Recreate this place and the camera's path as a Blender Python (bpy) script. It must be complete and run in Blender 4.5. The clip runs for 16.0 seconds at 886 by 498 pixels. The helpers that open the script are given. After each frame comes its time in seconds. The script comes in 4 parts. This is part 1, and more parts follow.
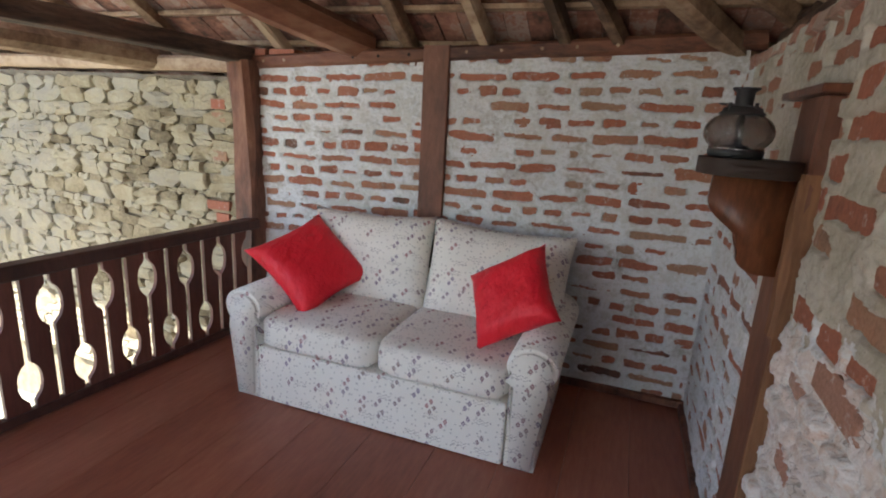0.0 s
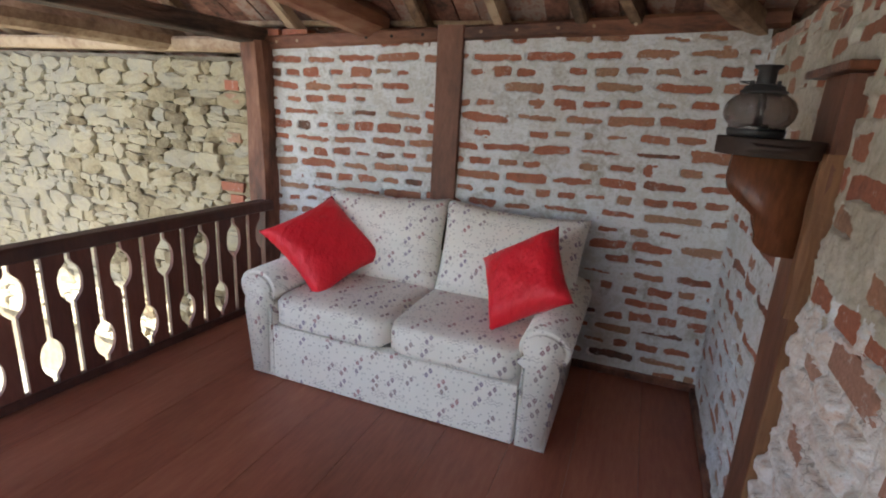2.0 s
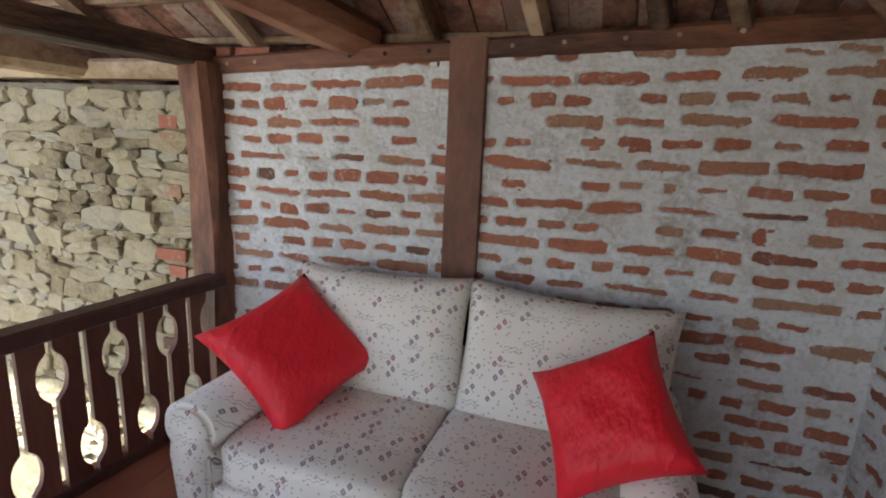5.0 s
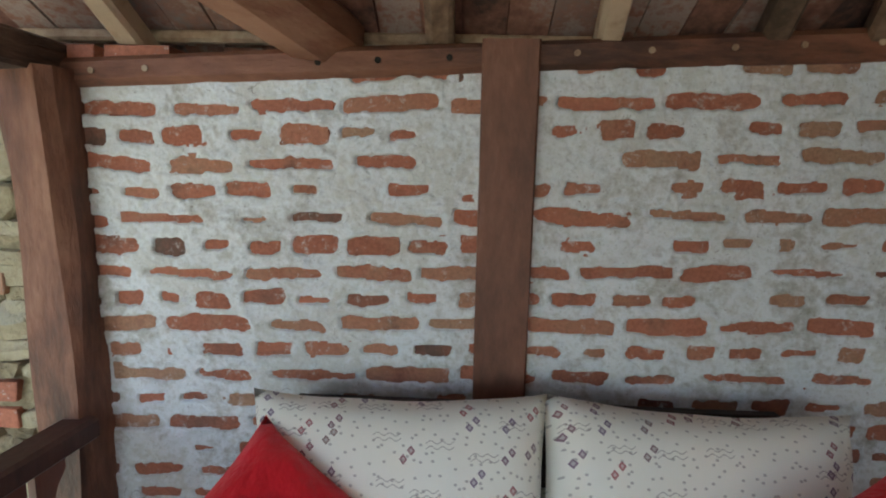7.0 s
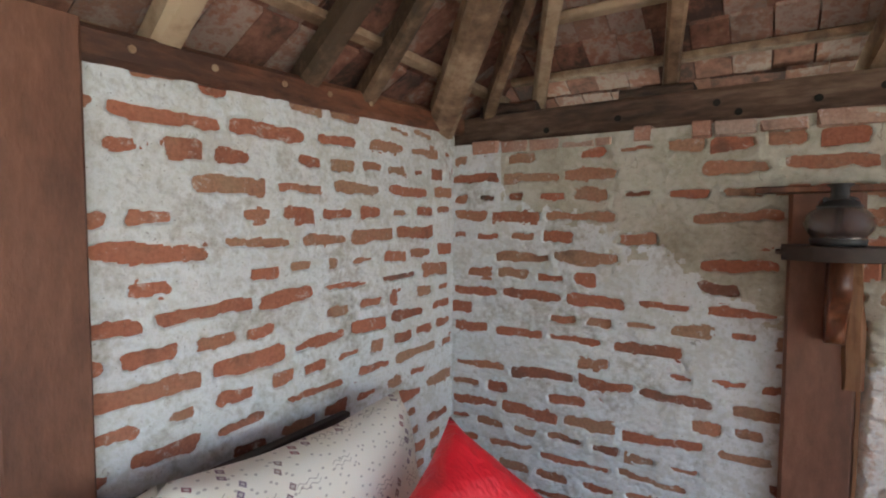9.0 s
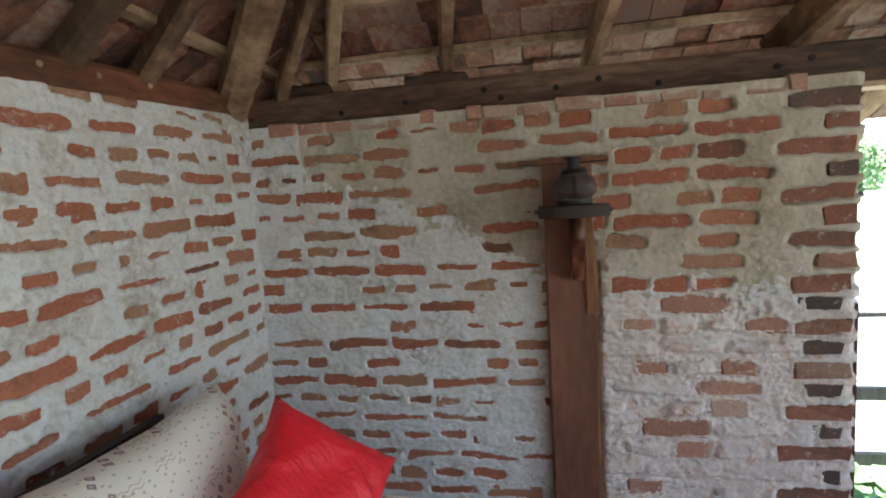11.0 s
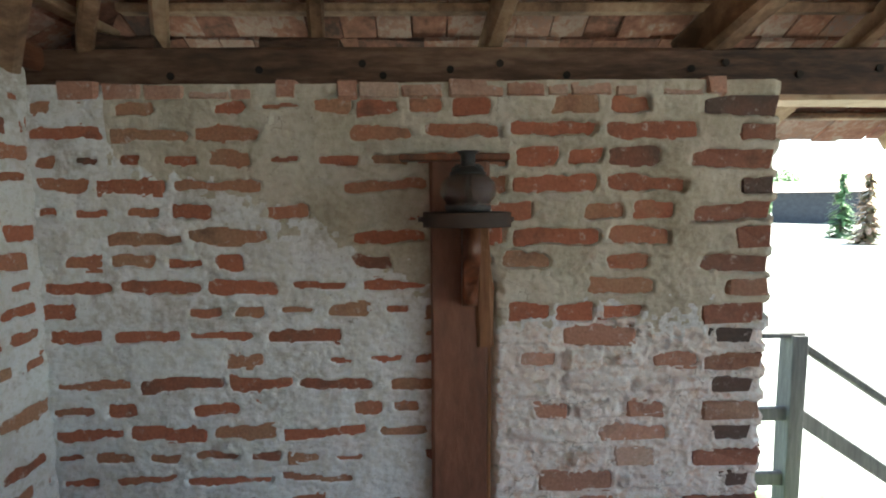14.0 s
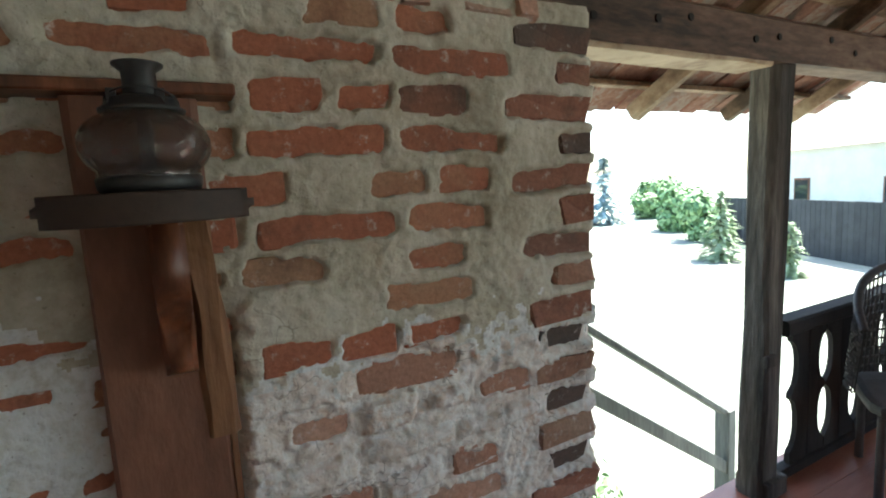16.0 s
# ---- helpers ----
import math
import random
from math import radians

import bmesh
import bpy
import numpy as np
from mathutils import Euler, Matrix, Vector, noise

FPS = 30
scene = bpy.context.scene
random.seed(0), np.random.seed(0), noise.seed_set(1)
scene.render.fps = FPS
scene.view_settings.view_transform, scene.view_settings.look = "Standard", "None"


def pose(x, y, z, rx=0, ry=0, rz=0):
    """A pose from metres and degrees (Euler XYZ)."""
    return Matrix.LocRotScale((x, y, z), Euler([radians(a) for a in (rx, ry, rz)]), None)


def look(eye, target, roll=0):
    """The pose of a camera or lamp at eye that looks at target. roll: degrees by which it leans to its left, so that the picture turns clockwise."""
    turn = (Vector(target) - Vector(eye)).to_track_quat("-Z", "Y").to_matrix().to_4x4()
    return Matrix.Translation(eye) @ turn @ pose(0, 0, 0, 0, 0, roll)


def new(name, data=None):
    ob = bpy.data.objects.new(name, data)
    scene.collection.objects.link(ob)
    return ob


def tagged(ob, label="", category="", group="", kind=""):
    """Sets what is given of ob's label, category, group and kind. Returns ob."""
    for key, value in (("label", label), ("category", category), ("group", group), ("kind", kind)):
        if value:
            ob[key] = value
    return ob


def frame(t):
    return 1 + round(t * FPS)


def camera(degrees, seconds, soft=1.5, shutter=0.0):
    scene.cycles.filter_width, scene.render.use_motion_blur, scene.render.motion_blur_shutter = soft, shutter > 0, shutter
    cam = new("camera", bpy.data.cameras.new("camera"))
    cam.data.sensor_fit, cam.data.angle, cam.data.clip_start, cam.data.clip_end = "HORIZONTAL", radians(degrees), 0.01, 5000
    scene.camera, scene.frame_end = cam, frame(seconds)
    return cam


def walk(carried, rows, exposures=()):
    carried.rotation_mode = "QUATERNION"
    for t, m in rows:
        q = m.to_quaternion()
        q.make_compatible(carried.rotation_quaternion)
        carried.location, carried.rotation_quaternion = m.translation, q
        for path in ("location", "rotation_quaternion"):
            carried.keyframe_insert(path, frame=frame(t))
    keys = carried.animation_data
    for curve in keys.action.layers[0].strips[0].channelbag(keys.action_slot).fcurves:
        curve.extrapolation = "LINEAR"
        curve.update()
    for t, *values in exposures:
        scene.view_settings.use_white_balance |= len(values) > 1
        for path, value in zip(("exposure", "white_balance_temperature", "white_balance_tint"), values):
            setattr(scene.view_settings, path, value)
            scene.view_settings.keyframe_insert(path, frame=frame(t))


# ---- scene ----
cam = camera(82.2, 16.0, soft=2.0)
PATH = [
    (0, (0.043, 0.009, 1.479), (-0.605, 1.839, 0.998), 3.4),
    (0.5, (0.063, 0.019, 1.488), (-0.627, 1.834, 1.006), 3.2),
    (1, (0.046, 0.018, 1.502), (-0.648, 1.827, 1.008), 3.1),
    (1.5, (0.044, 0.017, 1.487), (-0.648, 1.817, 0.957), 3.4),
    (2, (0.037, -0.001, 1.466), (-0.642, 1.8, 0.924), 3.5),
    (2.5, (0.0, -0.017, 1.462), (-0.659, 1.787, 0.906), 2.3),
    (3, (-0.034, -0.026, 1.458), (-0.643, 1.793, 0.89), 2.2),
    (3.5, (-0.088, 0.085, 1.439), (-0.678, 1.908, 0.865), 2.0),
    (4, (-0.136, 0.34, 1.432), (-0.826, 2.133, 0.878), 1.4),
    (4.5, (-0.271, 0.577, 1.467), (-0.947, 2.396, 0.982), 2.2),
    (7, (-1.19, 1.398, 1.546), (-1.276, 3.372, 1.236), 1.5),
    (7.5, (-1.327, 1.492, 1.504), (-1.144, 3.469, 1.266), 2.1),
    (8, (-1.478, 1.475, 1.499), (-0.562, 3.247, 1.358), 2.4),
    (8.5, (-1.456, 1.571, 1.504), (-0.141, 3.074, 1.394), 0.3),
    (9, (-1.487, 1.671, 1.492), (0.193, 2.752, 1.389), 0.4),
    (9.5, (-1.591, 1.712, 1.5), (0.261, 2.449, 1.333), -1.3),
    (12, (-1.613, 1.587, 1.492), (0.369, 1.79, 1.313), -2.6),
    (12.5, (-1.625, 1.617, 1.5), (0.366, 1.645, 1.314), -1.6),
    (13, (-1.544, 1.648, 1.471), (0.445, 1.589, 1.274), -0.9),
    (13.5, (-1.311, 1.593, 1.474), (0.679, 1.532, 1.285), -0.5),
    (14, (-1.164, 1.608, 1.468), (0.826, 1.576, 1.279), -0.4),
    (14.5, (-1.055, 1.646, 1.484), (0.93, 1.498, 1.284), -1.3),
    (15, (-0.928, 1.618, 1.478), (1.0, 1.136, 1.254), -3.2),
    (15.5, (-0.766, 1.519, 1.462), (1.116, 0.881, 1.239), -3.0),
    (16, (-0.528, 1.496, 1.42), (1.224, 0.562, 1.177), -3.2),
]
EXPOSURES = [(0, 2.42, 6550, 13), (3.6, 2.5, 6550, 13), (4.6, 2.25, 6600, 14), (7.2, 2.3, 6280, 4), (8.5, 2.58, 6350, 9), (9.2, 3.1, 6450, 10), (12, 2.58, 6450, 3), (14.5, 2.52, 6450, 2), (16, 2.28, 6350, -1)]
walk(cam, [(t, look(eye, target, roll)) for t, eye, target, roll in PATH], EXPOSURES)

# ---- world and light ----
world = bpy.data.worlds.new("world")
scene.world = world
world.use_nodes = True
wn, wl = world.node_tree.nodes, world.node_tree.links
wn.clear()
sky = wn.new("ShaderNodeTexSky")
sky.sky_type = "NISHITA"
sky.sun_disc = False
SUN_ELEVATION, SUN_AZIMUTH = 62.0, 179.0  # azimuth from +y towards +x
sky.sun_elevation = radians(SUN_ELEVATION)
sky.sun_rotation = radians(SUN_AZIMUTH)
sky.air_density, sky.dust_density = 1.0, 1.6
bg = wn.new("ShaderNodeBackground")
bg.inputs["Strength"].default_value = 0.15
wo = wn.new("ShaderNodeOutputWorld")
wl.new(sky.outputs[0], bg.inputs[0])
wl.new(bg.outputs[0], wo.inputs[0])
sun = new("sun", bpy.data.lights.new("sun", "SUN"))
sun.data.energy, sun.data.angle, sun.data.color = 4.8, radians(0.6), (1.0, 0.95, 0.86)
sa, se = radians(SUN_AZIMUTH), radians(SUN_ELEVATION)
sun.matrix_world = look((math.sin(sa) * math.cos(se) * 20, math.cos(sa) * math.cos(se) * 20, math.sin(se) * 20), (0, 0, 0))


# ---- materials ----
def ramp_node(nt, stops):
    r = nt.nodes.new("ShaderNodeValToRGB")
    el = r.color_ramp.elements
    while len(el) < len(stops):
        el.new(0.5)
    for e, (p, c) in zip(el, stops):
        e.position, e.color = p, (*c, 1)
    return r


def noise_node(nt, vec, scale, detail=4.0, rough=0.55):
    n = nt.nodes.new("ShaderNodeTexNoise")
    n.inputs["Scale"].default_value, n.inputs["Detail"].default_value, n.inputs["Roughness"].default_value = scale, detail, rough
    nt.links.new(vec, n.inputs["Vector"])
    return n.outputs["Fac"]


def math_node(nt, op, a, b=None, clamp=False):
    n = nt.nodes.new("ShaderNodeMath")
    n.operation, n.use_clamp = op, clamp
    for sock, v in zip(n.inputs, (a, b)):
        if v is None:
            continue
        if isinstance(v, (int, float)):
            sock.default_value = v
        else:
            nt.links.new(v, sock)
    return n.outputs[0]


def mix_node(nt, fac, a, b, blend="MIX"):
    n = nt.nodes.new("ShaderNodeMix")
    n.data_type, n.blend_type = "RGBA", blend
    for sock, v in zip((n.inputs[0], n.inputs[6], n.inputs[7]), (fac, a, b)):
        if isinstance(v, (int, float)):
            sock.default_value = v
        elif isinstance(v, tuple):
            sock.default_value = (*v, 1)
        else:
            nt.links.new(v, sock)
    return n.outputs[2]


def base_material(name, rough=0.8):
    m = bpy.data.materials.new(name)
    m.use_nodes = True
    nt = m.node_tree
    b = nt.nodes["Principled BSDF"]
    b.inputs["Roughness"].default_value = rough
    return m, nt, b


def place_vector(nt, stretch=(1, 1, 1), local=False):
    if local:
        src = nt.nodes.new("ShaderNodeTexCoord").outputs["Object"]
    else:
        src = nt.nodes.new("ShaderNodeNewGeometry").outputs["Position"]
    mp = nt.nodes.new("ShaderNodeMapping")
    mp.inputs["Scale"].default_value = stretch
    nt.links.new(src, mp.inputs["Vector"])
    return mp.outputs[0]


def add_bump(nt, b, height, strength, dist):
    bump = nt.nodes.new("ShaderNodeBump")
    bump.inputs["Strength"].default_value, bump.inputs["Distance"].default_value = strength, dist
    nt.links.new(height, bump.inputs["Height"])
    nt.links.new(bump.outputs[0], b.inputs["Normal"])


def rand_value(nt):
    return nt.nodes.new("ShaderNodeObjectInfo").outputs["Random"]


def surface(name, stops, coarse, fine, rough=0.85, bump=0.4, dist=0.004, stretch=(1, 1, 1), vary=0.0, island=False, dark=(0.03, 0.025, 0.02), stain=0.0, local=False, gloss_vary=0.0, cracks=0.0):
    """A surface of two scales of noise, with object to object variation and dark stains."""
    m, nt, b = base_material(name, rough)
    v = place_vector(nt, stretch, local)
    n1, n2 = noise_node(nt, v, coarse, 5), noise_node(nt, v, fine, 6, 0.65)
    f = math_node(nt, "ADD", math_node(nt, "MULTIPLY", n1, 0.6), math_node(nt, "MULTIPLY", n2, 0.4))
    if vary:
        r = nt.nodes.new("ShaderNodeNewGeometry").outputs["Random Per Island"] if island else rand_value(nt)
        f = math_node(nt, "ADD", f, math_node(nt, "MULTIPLY", math_node(nt, "SUBTRACT", r, 0.5), vary))
    r = ramp_node(nt, stops)
    nt.links.new(f, r.inputs[0])
    col = r.outputs[0]
    if stain:
        s = noise_node(nt, v, coarse * 0.45, 6, 0.7)
        s = math_node(nt, "MULTIPLY", math_node(nt, "SUBTRACT", s, 0.52, True), stain * 6, True)
        col = mix_node(nt, s, col, dark)
    height = n2
    if cracks:
        vo = nt.nodes.new("ShaderNodeTexVoronoi")
        vo.feature = "DISTANCE_TO_EDGE"
        vo.inputs["Scale"].default_value = 9.0
        warp = nt.nodes.new("ShaderNodeVectorMath")
        warp.operation = "ADD"
        wobble = nt.nodes.new("ShaderNodeTexNoise")
        wobble.inputs["Scale"].default_value = 14.0
        nt.links.new(v, wobble.inputs["Vector"])
        shrink = nt.nodes.new("ShaderNodeVectorMath")
        shrink.operation = "SCALE"
        shrink.inputs["Scale"].default_value = 0.12
        nt.links.new(wobble.outputs["Color"], shrink.inputs[0])
        nt.links.new(v, warp.inputs[0])
        nt.links.new(shrink.outputs[0], warp.inputs[1])
        nt.links.new(warp.outputs[0], vo.inputs["Vector"])
        line = math_node(nt, "LESS_THAN", vo.outputs["Distance"], 0.010)
        line = math_node(nt, "MULTIPLY", line, math_node(nt, "GREATER_THAN", noise_node(nt, v, 4, 2), 1 - cracks))
        specks = math_node(nt, "GREATER_THAN", noise_node(nt, v, 120, 2), 0.70)
        col = mix_node(nt, math_node(nt, "MULTIPLY", math_node(nt, "MAXIMUM", line, specks), 0.55), col, (0.16, 0.13, 0.10))
        height = math_node(nt, "SUBTRACT", math_node(nt, "ADD", n2, math_node(nt, "MULTIPLY", noise_node(nt, v, 22, 3), 1.6)), math_node(nt, "MULTIPLY", line, 0.7))
    nt.links.new(col, b.inputs["Base Color"])
    if gloss_vary:
        nt.links.new(math_node(nt, "ADD", math_node(nt, "MULTIPLY", n1, gloss_vary), rough - gloss_vary / 2), b.inputs["Roughness"])
    add_bump(nt, b, height, bump, dist)
    return m


def brick_material(name, mid, pale, burnt_or_shaded):
    m, nt, b = base_material(name, 0.9)
    v = place_vector(nt)
    n1, n2 = noise_node(nt, v, 9, 4), noise_node(nt, v, 90, 6, 0.7)
    r = rand_value(nt)
    tone = ramp_node(nt, [(0.0, burnt_or_shaded), (0.16, mid), (0.5, tuple(c * 1.15 for c in mid)), (0.8, pale), (1.0, mid)])
    nt.links.new(math_node(nt, "ADD", r, math_node(nt, "MULTIPLY", math_node(nt, "SUBTRACT", n1, 0.5), 0.35), True), tone.inputs[0])
    soot = math_node(nt, "MULTIPLY", math_node(nt, "SUBTRACT", n1, 0.58, True), 4.0, True)
    col = mix_node(nt, soot, tone.outputs[0], (0.10, 0.06, 0.045))
    lime = math_node(nt, "MULTIPLY", math_node(nt, "SUBTRACT", noise_node(nt, v, 26, 6, 0.75), 0.575, True), 6.5, True)
    col = mix_node(nt, math_node(nt, "MULTIPLY", lime, 0.85), col, (0.60, 0.57, 0.54))
    nt.links.new(mix_node(nt, 0.6, col, n2, "OVERLAY"), b.inputs["Base Color"])
    add_bump(nt, b, n2, 0.6, 0.004)
    return m


M = {}
M["whitewash"] = surface("whitewash", [(0.30, (0.30, 0.275, 0.22)), (0.40, (0.47, 0.46, 0.43)), (0.49, (0.66, 0.675, 0.685)), (0.58, (0.54, 0.535, 0.50)), (0.70, (0.69, 0.70, 0.71))], 4, 40, 0.92, 0.8, 0.007, stain=0.26, dark=(0.40, 0.36, 0.28), cracks=0.30)
M["earth_mortar"] = surface("earth_mortar", [(0.3, (0.27, 0.235, 0.17)), (0.45, (0.41, 0.375, 0.295)), (0.56, (0.50, 0.465, 0.385)), (0.70, (0.56, 0.535, 0.47))], 4, 40, 0.95, 0.7, 0.008, cracks=0.34)
M["thin_wash"] = surface("thin_wash", [(0.30, (0.44, 0.25, 0.17)), (0.40, (0.61, 0.49, 0.42)), (0.47, (0.69, 0.665, 0.645)), (0.57, (0.62, 0.53, 0.475)), (0.64, (0.68, 0.645, 0.62)), (0.78, (0.72, 0.705, 0.69))], 9, 45, 0.95, 0.8, 0.009, cracks=0.50)
M["brick"] = brick_material("brick", (0.315, 0.113, 0.067), (0.33, 0.195, 0.122), (0.11, 0.067, 0.05))
M["jamb_brick"] = brick_material("jamb_brick", (0.24, 0.105, 0.072), (0.29, 0.19, 0.135), (0.10, 0.07, 0.058))
M["limed_brick"] = brick_material("limed_brick", (0.36, 0.19, 0.135), (0.44, 0.33, 0.265), (0.29, 0.15, 0.105))
# near-black brick: shade of the jamb's deep slots put into the colour
M["slot_shade_brick"] = brick_material("slot_shade_brick", (0.09, 0.058, 0.047), (0.17, 0.095, 0.07), (0.05, 0.04, 0.036))
M["stone"] = surface("stone", [(0.25, (0.15, 0.115, 0.066)), (0.42, (0.31, 0.255, 0.155)), (0.58, (0.40, 0.345, 0.23)), (0.8, (0.31, 0.285, 0.225))], 6, 45, 0.9, 1.0, 0.014, vary=0.45, stain=0.15)
M["stone_joint"] = surface("stone_joint", [(0.3, (0.13, 0.105, 0.072)), (0.6, (0.28, 0.24, 0.17))], 12, 80, 0.95, 0.8, 0.006)
M["post_wood"] = surface("post_wood", [(0.36, (0.055, 0.022, 0.014)), (0.46, (0.135, 0.052, 0.029)), (0.53, (0.195, 0.078, 0.043)), (0.64, (0.28, 0.130, 0.076))], 6, 30, 0.6, 1.0, 0.008, (1, 1, 0.25), vary=0.12, stain=0.35, dark=(0.028, 0.016, 0.011))
M["plain_post_wood"] = surface("plain_post_wood", [(0.34, (0.085, 0.034, 0.020)), (0.46, (0.140, 0.056, 0.032)), (0.54, (0.175, 0.071, 0.041)), (0.66, (0.235, 0.105, 0.064))], 5, 34, 0.62, 0.7, 0.005, (1, 1, 0.35), stain=0.16, dark=(0.045, 0.024, 0.016))
M["beam_wood"] = surface("beam_wood", [(0.36, (0.070, 0.026, 0.015)), (0.46, (0.17, 0.062, 0.032)), (0.54, (0.23, 0.092, 0.048)), (0.66, (0.33, 0.165, 0.095))], 5, 36, 0.65, 0.9, 0.007, (0.25, 0.25, 1), vary=0.15, stain=0.3)
M["dark_beam"] = surface("dark_beam", [(0.36, (0.030, 0.017, 0.011)), (0.47, (0.090, 0.048, 0.031)), (0.54, (0.135, 0.074, 0.048)), (0.66, (0.22, 0.14, 0.094))], 5, 40, 0.75, 1.0, 0.009, (0.6, 0.2, 1), vary=0.15, stain=0.3)
M["rafter_wood"] = surface("rafter_wood", [(0.34, (0.07, 0.042, 0.024)), (0.46, (0.19, 0.115, 0.068)), (0.54, (0.30, 0.195, 0.12)), (0.66, (0.46, 0.34, 0.225))], 6, 40, 0.75, 0.9, 0.007, (0.5, 0.5, 0.5), vary=0.25, stain=0.2)
M["grey_wood"] = surface("grey_wood", [(0.3, (0.045, 0.045, 0.043)), (0.5, (0.105, 0.105, 0.10)), (0.72, (0.19, 0.188, 0.175))], 5, 50, 0.85, 0.9, 0.006, (1, 1, 0.12), vary=0.1, stain=0.2)
M["rail_wood"] = surface("rail_wood", [(0.3, (0.030, 0.012, 0.009)), (0.5, (0.062, 0.022, 0.015)), (0.72, (0.11, 0.042, 0.028))], 5, 50, 0.5, 0.5, 0.003, (1, 1, 0.2), vary=0.2)
M["rail_board"] = surface("rail_board", [(0.3, (0.060, 0.018, 0.013)), (0.5, (0.118, 0.036, 0.024)), (0.72, (0.185, 0.066, 0.044))], 5, 50, 0.5, 0.5, 0.003, (1, 1, 0.2), vary=0.2)
M["floor_wood"] = surface("floor_wood", [(0.3, (0.19, 0.054, 0.031)), (0.5, (0.31, 0.098, 0.056)), (0.72, (0.42, 0.165, 0.098))], 3, 45, 0.40, 0.3, 0.002, (1, 0.16, 1), vary=0.16, stain=0.12, gloss_vary=0.25)
M["bracket_wood"] = surface("bracket_wood", [(0.36, (0.035, 0.014, 0.008)), (0.47, (0.10, 0.034, 0.016)), (0.56, (0.17, 0.058, 0.026)), (0.66, (0.26, 0.095, 0.042))], 7, 50, 0.4, 0.5, 0.003, (1, 1, 0.25), stain=0.3)
M["shelf_wood"] = surface("shelf_wood", [(0.3, (0.014, 0.009, 0.007)), (0.6, (0.042, 0.024, 0.017))], 8, 60, 0.7, 0.4, 0.002, (0.3, 1, 1))
M["pale_split_wood"] = surface("pale_split_wood", [(0.3, (0.12, 0.05, 0.025)), (0.5, (0.25, 0.12, 0.055)), (0.72, (0.38, 0.21, 0.11))], 6, 50, 0.8, 0.9, 0.005, (1, 1, 0.1), stain=0.2)
M["tile"] = surface("tile", [(0.28, (0.07, 0.038, 0.030)), (0.40, (0.20, 0.088, 0.060)), (0.50, (0.29, 0.135, 0.092)), (0.58, (0.34, 0.255, 0.215)), (0.66, (0.27, 0.14, 0.10)), (0.85, (0.19, 0.185, 0.18))], 7, 36, 0.92, 0.8, 0.005, vary=0.34, island=True, stain=0.3)
# paler than green grass: the lawn's sun glare is part of this colour
M["grass"] = surface("grass", [(0.3, (0.20, 0.22, 0.17)), (0.5, (0.29, 0.305, 0.26)), (0.7, (0.38, 0.385, 0.35))], 0.6, 14, 0.95, 0.6, 0.02)
M["black_iron"] = surface("black_iron", [(0.3, (0.012, 0.012, 0.013)), (0.7, (0.035, 0.034, 0.034))], 20, 150, 0.5, 0.2, 0.001)
M["pale_tile"] = surface("pale_tile", [(0.3, (0.40, 0.29, 0.24)), (0.6, (0.56, 0.46, 0.40)), (0.8, (0.62, 0.56, 0.52))], 2, 20, 0.9, 0.4, 0.004)
M["old_post_wood"] = surface("old_post_wood", [(0.38, (0.016, 0.013, 0.011)), (0.47, (0.060, 0.049, 0.041)), (0.54, (0.10, 0.084, 0.070)), (0.64, (0.21, 0.18, 0.15))], 7, 50, 0.85, 1.0, 0.014, (1, 1, 0.10), stain=0.3)
M["dark_rail_wood"] = surface("dark_rail_wood", [(0.3, (0.010, 0.008, 0.007)), (0.5, (0.020, 0.015, 0.013)), (0.72, (0.045, 0.034, 0.029))], 5, 50, 0.92, 0.5, 0.003, (1, 1, 0.2), vary=0.2)


# ---- mesh helpers ----
def box(bm, x0, x1, y0, y1, z0, z1, mi=0):
    vs = [bm.verts.new((x, y, z)) for x in (x0, x1) for y in (y0, y1) for z in (z0, z1)]
    for a in ((0, 1, 3, 2), (4, 6, 7, 5), (0, 4, 5, 1), (2, 3, 7, 6), (0, 2, 6, 4), (1, 5, 7, 3)):
        bm.faces.new([vs[k] for k in a]).material_index = mi
    return vs


def part(name, bm, material, parent=None, label="", smooth=False, at=None):
    """Links a bmesh as one mesh object, under a thing or part when one is given."""
    me = bpy.data.meshes.new(name)
    bmesh.ops.recalc_face_normals(bm, faces=bm.faces)
    bm.to_mesh(me)
    bm.free()
    for m in material if isinstance(material, (list, tuple)) else (material,):
        me.materials.append(m)
    if smooth:
        me.shade_smooth()
    ob = new(name, me)
    if parent is not None:
        ob.parent = parent
    if at is not None:
        ob.matrix_basis = at
    if label:
        tagged(ob, label)
    return ob


def thing(name, at, label, category, group="", kind=""):
    e = new(name)
    e.empty_display_size = 0.05
    e.matrix_basis = at
    return tagged(e, label, category, group, kind)


def bevelled_box(x0, x1, y0, y1, z0, z1, r=0.01, seg=2):
    bm = bmesh.new()
    box(bm, x0, x1, y0, y1, z0, z1)
    bmesh.ops.bevel(bm, geom=bm.edges[:], offset=r, segments=seg, affect="EDGES", profile=0.5)
    return bm


